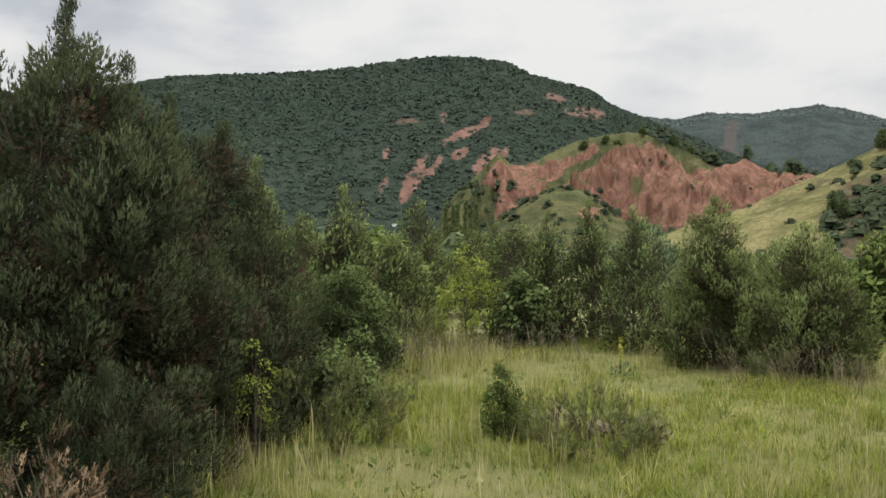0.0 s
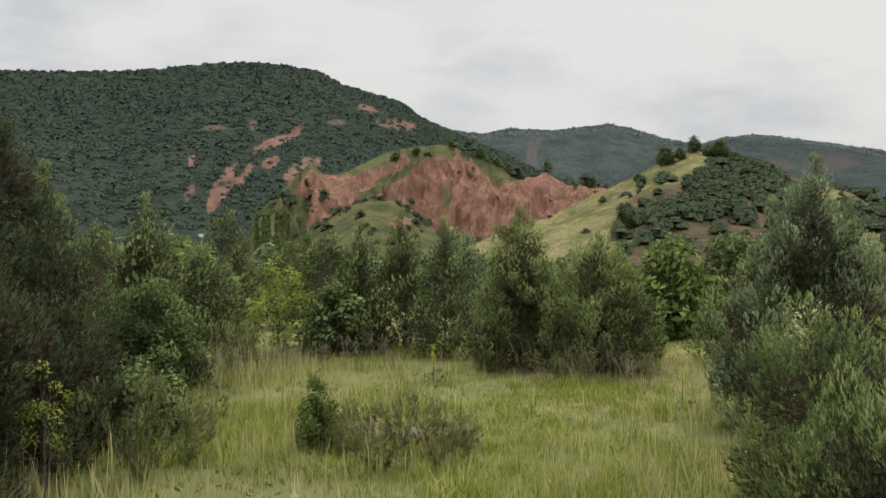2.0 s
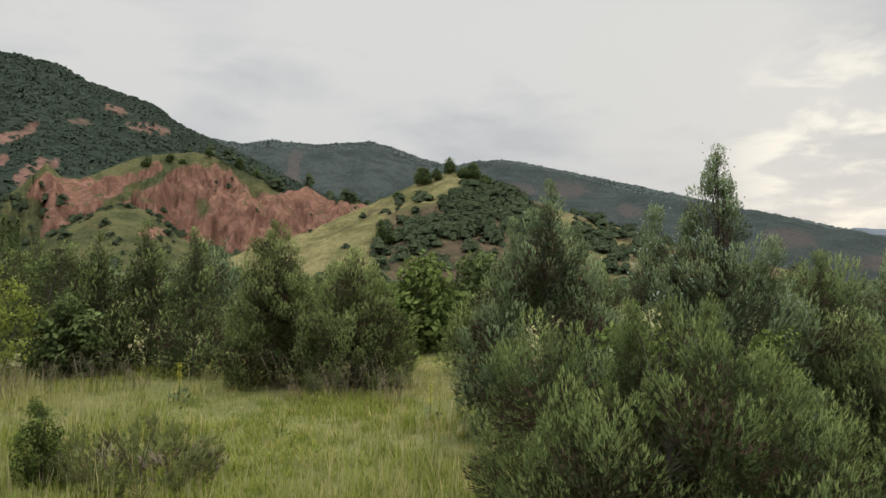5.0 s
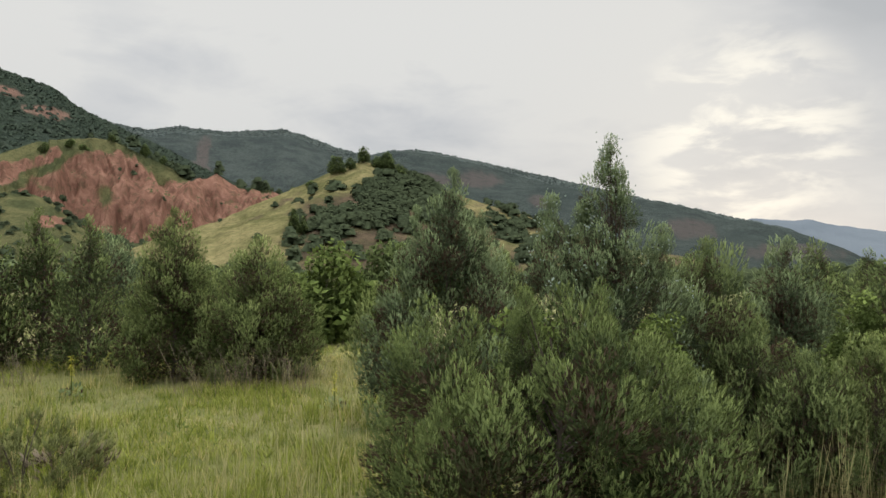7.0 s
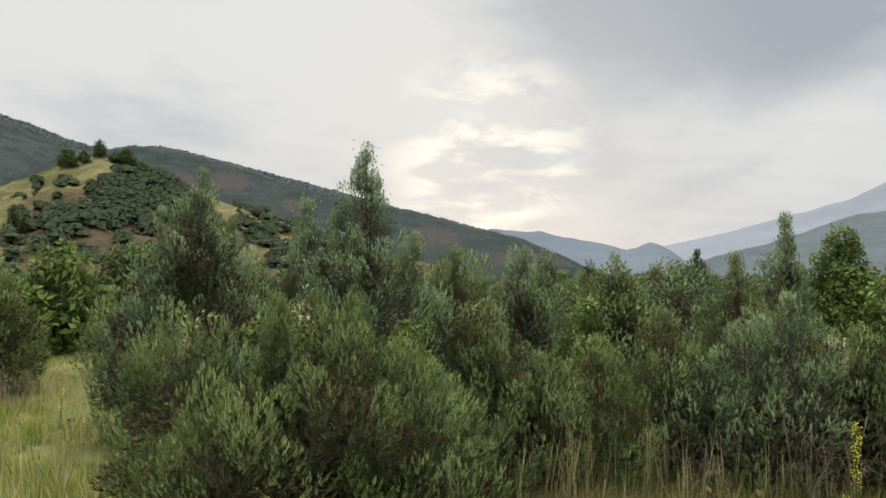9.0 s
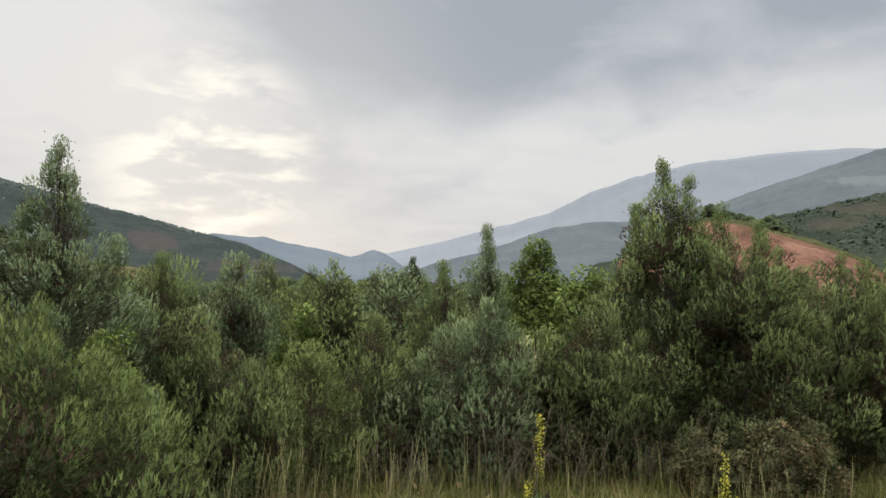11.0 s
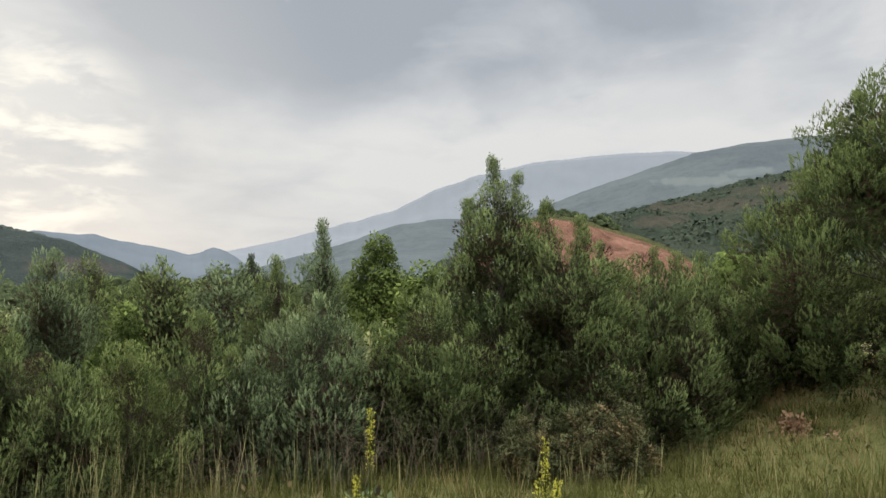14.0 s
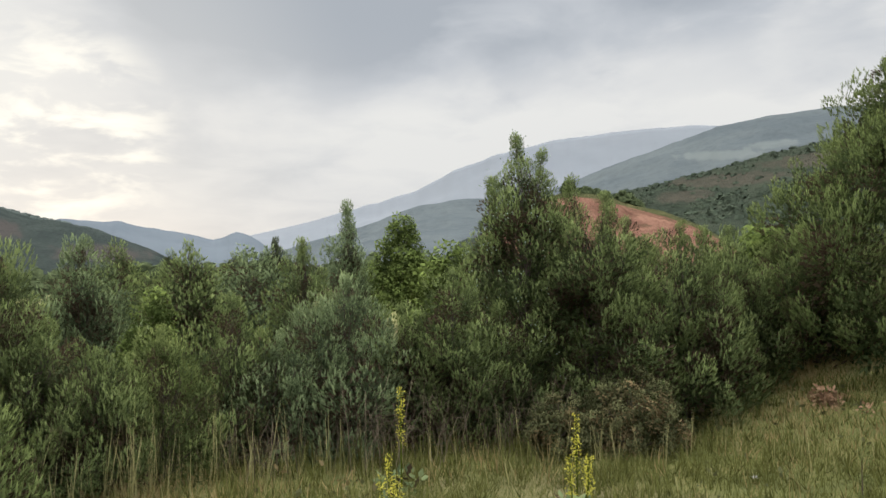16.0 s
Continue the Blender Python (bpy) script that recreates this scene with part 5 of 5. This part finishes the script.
def foothill(g, n):
    az = g.uniform(-42, 1.0, n)
    r = g.uniform(205, 430, n)
    return az, r, np.where(r > 400, mountain.height(az, r), ground_height(r * np.sin(np.radians(az)), r * np.cos(np.radians(az)))), r > 0


def low_scrub(g, n):
    az = g.uniform(36, 94, n)
    r = 75 + 150 * g.random(n)
    return az, r, ground_height(r * np.sin(np.radians(az)), r * np.cos(np.radians(az))), r > 0


scatter("valley_scrub", "low green scrub on the valley floor", 500, low_scrub, FAR_SHRUB, WOODS_FAR, 1.6, 3.2, 1.4, 12)
scatter("foothill_woods", "mixed green woods below the mountain", 280, foothill, FAR_TREE, WOODS_FAR, 4.0, 8.5, 1.0, 13)
scatter("valley_woods", "mixed green woods on the valley floor", 850, valley, FAR_TREE, WOODS_FAR, 3.0, 5.5, 0.95, 10)


def poplar(az, dist, height, seed):
    g = np.random.default_rng(seed)
    root = new("poplar_tree")
    root.location = on_ground(az, dist)
    tagged(root, "slim upright poplar in the valley", "tree", "poplar row")
    count = 520
    h = g.random(count) ** 0.8
    a = g.random(count) * 6.28
    r = 0.9 * np.clip(h * 6, 0, 1) * (1 - h) ** 0.5 * (0.5 + 0.5 * g.random(count))
    pos = np.stack([r * np.cos(a), r * np.sin(a), 0.8 + h * (height - 1.2)], -1)
    V, F, at_ = stamp(SPRAYS_FAR, pos, np.tile([0.0, 0, 1], (count, 1)) + 0.2 * g.normal(size=(count, 3)), 0.7 + 0.4 * g.random(count), g)
    part_of("crown", mesh_from("crown", V, F, BROADLEAF_DARK, at_, normals=unit(V * np.array([1.0, 1.0, 0.0]) + np.array([0, 0, 0.8]))), root)
    v, f = tubes([[(np.array([0, 0, -0.3]), 0.22), (np.array([0, 0, height * 0.5]), 0.14), (np.array([0, 0, height * 0.95]), 0.03)]], 6)
    part_of("trunk", mesh_from("trunk", v, f, BARK), root)


for k in range(6):
    poplar(0.2 + 0.46 * k + 0.10 * math.sin(k * 2.3), 165 + 7 * math.sin(k * 1.7), 14.2 + 1.6 * math.sin(k * 3.1), 600 + k)


# ---- grass and herbs ----
def blades(count, seed, tall, lean, spread=0.12, bent=True):
    """A tuft of grass one unit high: bent blades of two triangles, or fine straight ones of one."""
    g = np.random.default_rng(seed)
    a = g.random(count) * 6.28
    foot = np.stack([spread * g.normal(size=count), spread * g.normal(size=count), np.zeros(count)], -1)
    out = np.stack([np.cos(a), np.sin(a), np.zeros(count)], -1)
    h = tall * (0.5 + 0.5 * g.random(count))
    ln = lean * g.random(count)
    side = np.stack([-np.sin(a), np.cos(a), np.zeros(count)], -1) * (0.018 + 0.012 * g.random(count))[:, None]
    mid = foot + out * (ln * 0.3)[:, None] + np.array([0, 0, 1.0]) * (h * 0.6)[:, None]
    tip = foot + out * ln[:, None] + np.array([0, 0, 1.0]) * h[:, None]
    if bent:
        v = np.stack([foot - side, foot + side, mid + side * 0.7, foot - side, mid + side * 0.7, tip], 1)
        return v.reshape(-1, 3), np.tile([0.0, 0.0, 0.6, 0.0, 0.6, 1.0], count)
    return np.stack([foot - side, foot + side, tip], 1).reshape(-1, 3), np.tile([0.1, 0.1, 1.0], count)


TUFTS = [blades(7, 700 + k, 1.0, 0.8, 0.22, False) for k in range(8)]
STEMS = [blades(3, 720 + k, 1.0, 0.45) for k in range(6)]


def meadow(name, label, count, az0, az1, r0, r1, lo, hi, material, shapes, seed, wide=1.0, density=None, category="grass"):
    g = np.random.default_rng(seed)
    az = g.uniform(az0, az1, count)
    r = np.sqrt(g.uniform(r0 ** 2, r1 ** 2, count))
    x, y = r * np.sin(np.radians(az)), r * np.cos(np.radians(az))
    clump = fbm(x * 0.7, y * 0.7, seed, 4)
    keep = g.random(count) < (density(az, r, clump) if density else np.clip(0.65 + 0.9 * clump, 0.05, 1))
    x, y, clump = x[keep], y[keep], clump[keep]
    z = ground_height(x, y) - 0.01
    m = len(x)
    size = (lo + (hi - lo) * g.random(m) ** 2) * (1 + 0.5 * clump)
    V, F, a = stamp(shapes, np.stack([x, y, z], -1), np.tile([0.0, 0, 1], (m, 1)) + 0.12 * g.normal(size=(m, 3)), size, g,
                    tint=np.clip(0.5 + 0.8 * clump + 0.38 * g.normal(size=m), 0, 1), dry=np.clip(0.5 + 0.6 * fbm(x * 0.35, y * 0.35, seed + 5, 3) + 0.25 * g.normal(size=m), 0, 1), wide=np.full(m, wide))
    return tagged(new(name, mesh_from(name, V, F, material, a)), label, category, kind="stuff")


meadow("meadow_grass", "short green meadow grass with dry patches", 78000, -34, 42, 4.2, 16.5, 0.04, 0.18, GRASS, TUFTS, 801, 1.5, lambda a, r, c: np.clip(0.65 + 0.9 * c, 0.22, 1) * (1.15 - 0.05 * r))
meadow("meadow_grass", "green grass along the meadow's edge, coloured darker for shade", 38000, 52, 124, 4.6, 13, 0.04, 0.17, SHADED_GRASS, TUFTS, 802, 1.5)
meadow("dry_grass", "tall straw-coloured grass before the tree line", 15000, -16, 40, 4.6, 14.0, 0.14, 0.46, STRAW, STEMS, 803, 0.15,
       lambda a, r, c: np.clip(0.26 + 0.8 * c + 0.30 * smooth(r, 9.0, 11.5), 0, 1))
meadow("dry_stems", "tall dry stems along the thicket", 5600, 46, 100, 4.7, 7.0, 0.25, 0.85, STRAW, STEMS, 804, 0.055, lambda a, r, c: np.clip(0.3 + c, 0, 1) * (r > np.interp(a, [46, 60, 75, 100], [4.7, 5.3, 6.1, 6.4])))
meadow("dry_stems", "thin dry stems in the grass at the meadow's edge", 900, 88, 124, 4.6, 9.0, 0.15, 0.42, STRAW, STEMS, 806, 0.11, lambda a, r, c: np.clip(0.3 + c, 0, 1))
meadow("dry_stems", "tall dry stems before the dark junipers", 260, -32, -8, 4.6, 7.5, 0.25, 0.65, STRAW, STEMS, 805, 0.16, lambda a, r, c: np.clip(0.3 + c, 0, 1))


meadow("tall_tufts", "taller green tufts standing in the short grass", 5200, -30, 42, 4.4, 13, 0.14, 0.34, GRASS, TUFTS, 807, 0.7, lambda a, r, c: np.clip(0.1 + 1.6 * c, 0, 1))
meadow("tall_tufts", "taller tufts standing in the grass coloured darker for shade", 2600, 60, 124, 5.0, 10, 0.12, 0.30, SHADED_GRASS, TUFTS, 808, 0.7, lambda a, r, c: np.clip(0.1 + 1.6 * c, 0, 1))
meadow("meadow_herbs", "low broad-leaved herbs in the short grass", 2600, -30, 42, 4.3, 11, 0.05, 0.12, BROADLEAF, BUNCH_MID, 809, 1.3, lambda a, r, c: np.clip(0.25 + 1.2 * c, 0.03, 1))
meadow("meadow_herbs", "low broad-leaved herbs at the thicket's edge", 1800, 70, 124, 4.6, 10, 0.05, 0.12, BRAMBLE, BUNCH_MID, 810, 1.3, lambda a, r, c: np.clip(0.25 + 1.2 * c, 0.03, 1))


def mullein(az, dist, height, seed, spikes):
    """A flowering mullein: leaf rosette, stalks and yellow flower spikes."""
    g = np.random.default_rng(seed)
    root = new("mullein_plant")
    root.location = on_ground(az, dist)
    tagged(root, "yellow flowering mullein in the grass", "wildflower", "mulleins")
    stalks = []
    for k in range(spikes):
        a = 6.28 * k / max(spikes, 1) + g.random()
        h = height * (1.0 if k == 0 else 0.55 + 0.3 * g.random())
        off = np.array([math.cos(a), math.sin(a), 0]) * (0.0 if k == 0 else 0.05 + 0.06 * g.random())
        stalks.append([(np.array([0, 0, -0.02]), 0.007), (off * 0.8 + np.array([0, 0, h * 0.4]), 0.006), (off + np.array([0, 0, h]), 0.002)])
        n = int(46 * h / 0.6)
        u = g.random(n)
        b = g.random(n) * 6.28
        rad = 0.015 * (1 - u) ** 0.5
        pos = off * (0.9 + 0.1 * u)[:, None] + np.stack([rad * np.cos(b), rad * np.sin(b), h * (0.42 + 0.58 * u)], -1)
        V, F, at_ = stamp(BUNCH_MID, pos, np.stack([np.cos(b), np.sin(b), 0.4 + 0 * b], -1), np.full(n, 0.028) * (0.6 + 0.8 * g.random(n)), g)
        spike = part_of("flower_spike", mesh_from("flower_spike", V, F, BLOSSOM, at_), root)
        tagged(spike, "bright yellow flower spike", kind="stuff")
    v, f = tubes(stalks, 5)
    part_of("stalk", mesh_from("stalk", v, f, GRASS, {"tint": np.full(len(v), 0.4), "tip": np.zeros(len(v)), "dry": np.zeros(len(v))}), root)
    n = 14
    b = np.arange(n) * 2.4
    V, F, at_ = stamp(BUNCH_MID, np.stack([0.06 * np.cos(b), 0.06 * np.sin(b), 0.03 + 0.01 * (np.arange(n) % 4)], -1), np.stack([np.cos(b), np.sin(b), 0.5 + 0 * b], -1), np.full(n, 0.16), g)
    tagged(part_of("leaf_rosette", mesh_from("leaf_rosette", V, F, JUNIPER_GREY, at_), root), kind="stuff")


mullein(92.6, 5.2, 0.68, 901, 4)
mullein(80.1, 5.1, 0.47, 902, 4)
mullein(80.9, 5.9, 0.76, 903, 1)
mullein(12.6, 11.5, 0.55, 904, 1)
mullein(29.6, 9.4, 0.50, 905, 1)


# ---- small plants and clutter ----
bush("russet_weed", on_ground(-27.6, 4.2), 1.0, 0.34, 910, RUSSET, "dry russet weed with seed heads", "weed", clump=0.22, size=0.09, per=8, cone=0.25, lean=0.7, cover=0.7, low=0.35, shapes=SPRAYS_FINE, trunk=0.012, stems=5)
def twig_tangle(az, dist, height, radius, seed):
    """A tangle of dead twigs: many thin arching sticks with side twigs, some hanging over."""
    g = np.random.default_rng(seed)
    paths = []
    for _ in range(int(30 * radius / 0.4)):
        a, b = g.random() * 6.283, g.random() * 6.283
        foot = np.array([math.cos(a), math.sin(a), 0.0]) * radius * math.sqrt(g.random()) * 0.9
        out = np.array([math.cos(b), math.sin(b), 0.0]) * radius * (0.2 + 0.7 * g.random())
        h = height * (0.45 + 0.6 * g.random())
        sag = -0.25 * h * g.random() ** 2
        way = [foot, foot + out * 0.25 + np.array([0, 0, 0.55 * h]), foot + out * 0.65 + np.array([0, 0, h]), foot + out * 1.15 + np.array([0, 0, h + sag])]
        thick = 0.0016 + 0.0022 * g.random()
        paths.append([(p, thick * q) for p, q in zip(way, (1.3, 1.0, 0.7, 0.3))])
        for _ in range(2):
            start = way[1] + (way[2] - way[1]) * g.random()
            end = start + unit(g.normal(size=3) + np.array([0, 0, 0.5])) * height * 0.22
            paths.append([(start, thick * 0.6), (end, thick * 0.25)])
    v, f = tubes(paths, 3)
    n = len(v)
    tint = np.repeat(g.random(n // 3), 3)
    root = new("dry_thicket")
    root.location = on_ground(az, dist)
    tagged(root, "tangle of dry brown twigs under the trees", "shrub", "dry thickets")
    tagged(part_of("twig", mesh_from("twig", v, f, DRYTWIG, {"tint": tint, "tip": tint, "dry": 0 * tint}), root), kind="stuff")


for n_, (az_, d_, h_, r_) in enumerate([(68.0, 6.0, 0.5, 0.4), (75.5, 6.1, 0.55, 0.45), (86.5, 6.3, 0.5, 0.45), (71.8, 5.7, 0.4, 0.4), (79.5, 5.9, 0.45, 0.45), (64.0, 5.6, 0.4, 0.4), (58.5, 5.6, 0.4, 0.35), (21.5, 11.0, 0.6, 0.6), (26.0, 10.9, 0.55, 0.6), (-3.2, 10.6, 0.62, 0.6), (0.6, 11.6, 0.55, 0.6), (4.2, 12.3, 0.5, 0.6), (8.5, 12.6, 0.55, 0.6), (-11.5, 7.6, 0.6, 0.5), (-17.5, 6.0, 0.55, 0.45), (77.6, 5.8, 0.62, 0.42), (82.3, 5.9, 0.62, 0.45), (89.0, 6.3, 0.55, 0.45)]):
    twig_tangle(az_, d_ + (0.8 if az_ > 55 else 0.0), h_ * 1.15, r_, 920 + n_)
leafy("bramble_bush", 96.6, 7.1, -8.0, 4.0, 930, BRAMBLE, "low pale olive bramble bush", cone=0.35, clump=0.115, cover=0.75, lobe=0.17)
leafy("bramble_bush", 91.5, 6.8, -9.6, 2.6, 931, BRAMBLE, "low pale olive bramble bush", cone=0.35, clump=0.11, cover=0.75, lobe=0.15)
for n_, (az_, d_, el_, ha_) in enumerate([(45.4, 5.0, -1.9, 1.6), (52.4, 5.3, -2.6, 1.5), (42.4, 5.1, -2.4, 1.0), (33.6, 9.0, -5.0, 1.6)]):
    leafy("hazel_shoot", az_, d_, el_, ha_, 940 + n_, YELLOWLEAF if n_ == 3 else BROADLEAF, "thin leafy shoot with fresh light leaves", low=0.72, clump=0.22, cover=0.8, stems=2, trunk=0.01, core=0)
bush("dead_twig", on_ground(109.4, 8.4), 0.22, 0.13, 950, ORANGE, "fallen twig with orange dead leaves", "branch", clump=0.16, size=0.09, per=10, cone=0.3, lean=1.2, shapes=BUNCH_MID, trunk=0.012)
bush("dead_twig", on_ground(111.2, 8.3), 0.09, 0.35, 951, ORANGE, "fallen twig with orange dead leaves", "branch", clump=0.14, size=0.06, per=5, cone=0.3, lean=1.2, shapes=BUNCH_MID, trunk=0.012)
leafy("thistle_weed", 111.0, 5.4, -12.0, 0.45, 952, OLIVE, "small upright weed with pale top leaves", "weed", cover=0.3, clump=0.07, lobe=0.05, core=0, trunk=0.008)


def stone(az, dist, size, seed):
    g = random.Random(seed)
    bm = bmesh.new()
    bmesh.ops.create_icosphere(bm, subdivisions=2, radius=size)
    for v in bm.verts:
        v.co *= 1 + 0.22 * noise.noise(v.co * (1.6 / size) + Vector((seed, 0, 0)))
        v.co.z *= 0.62
    me = bpy.data.meshes.new("stone")
    bm.to_mesh(me)
    bm.free()
    me.materials.append(STONE)
    ob = new("stone", me)
    ob.location = on_ground(az, dist) + Vector((0, 0, size * 0.35))
    ob.rotation_euler = (0, 0, g.uniform(0, 6))
    tagged(ob, "small pale stone lying in the grass", "stone", "stones")


for n_, (az_, d_, s_) in enumerate([(115.4, 6.4, 0.045), (100.3, 5.4, 0.03), (104.6, 6.3, 0.035), (96.2, 5.0, 0.028), (107.0, 5.7, 0.03), (-11.0, 6.2, 0.03), (2.6, 5.8, 0.03)]):
    stone(az_, d_, s_, 960 + n_)


def white_hut(az, el):
    """A small white hut at the foot of the mountain."""
    r = 410.0
    while r < 600 and math.degrees(math.atan2(float(mountain.height(np.array([az]), np.array([r]))[0]) - 1.7, r)) < el - 0.35:
        r += 2.0
    root = new("hut")
    root.location = bearing(az, r, float(mountain.height(np.array([az]), np.array([r]))[0]) - 0.5)
    root.rotation_euler = (0, 0, radians(-az + 20))
    root.scale = (0.5, 0.5, 0.3)
    tagged(root, "small white hut among far trees", "hut")
    bm = bmesh.new()
    bmesh.ops.create_cube(bm, size=1.0, matrix=Matrix.LocRotScale((0, 0, 2.0), None, (5.0, 4.0, 4.0)))
    me = bpy.data.meshes.new("wall")
    bm.to_mesh(me)
    bm.free()
    me.materials.append(PLASTER)
    part_of("wall", me, root)
    bm = bmesh.new()
    pts = [(-2.8, -2.4, 4.0), (2.8, -2.4, 4.0), (2.8, 2.4, 4.0), (-2.8, 2.4, 4.0), (-2.8, 0, 5.3), (2.8, 0, 5.3)]
    vs = [bm.verts.new(p) for p in pts]
    for f in ((0, 1, 5, 4), (2, 3, 4, 5), (0, 4, 3), (1, 2, 5), (0, 3, 2, 1)):
        bm.faces.new([vs[i] for i in f])
    me = bpy.data.meshes.new("roof")
    bm.to_mesh(me)
    bm.free()
    me.materials.append(STONE)
    part_of("roof", me, root)


white_hut(-3.5, 2.1)

bush("broom_bush", on_ground(-2.8, 12.6), rise(-2.8, 12.6, -2.6), 0.7, 980, OLIVE, "upright olive broom bush by the tree line", "shrub", clump=0.45, size=0.17, per=16, cone=0.35, lean=0.4, cover=0.9, shapes=SPRAYS_MID, trunk=0.02, stems=4)
bush("broom_bush", on_ground(-5.5, 8.6), rise(-5.5, 8.6, -8.0), 0.5, 981, OLIVE, "loose olive broom bush in tall grass", "shrub", clump=0.35, size=0.14, per=14, cone=0.35, lean=0.5, cover=0.7, shapes=SPRAYS_MID, trunk=0.02, stems=4)
bush("broom_bush", on_ground(-8.4, 7.1), rise(-8.4, 7.1, -6.4), 0.62, 982, OLIVE, "dark olive broom bush among dry weeds", "shrub", clump=0.30, size=0.10, per=18, cone=0.3, lean=0.6, cover=1.0, shapes=SPRAYS_FINE, trunk=0.008, stems=4)
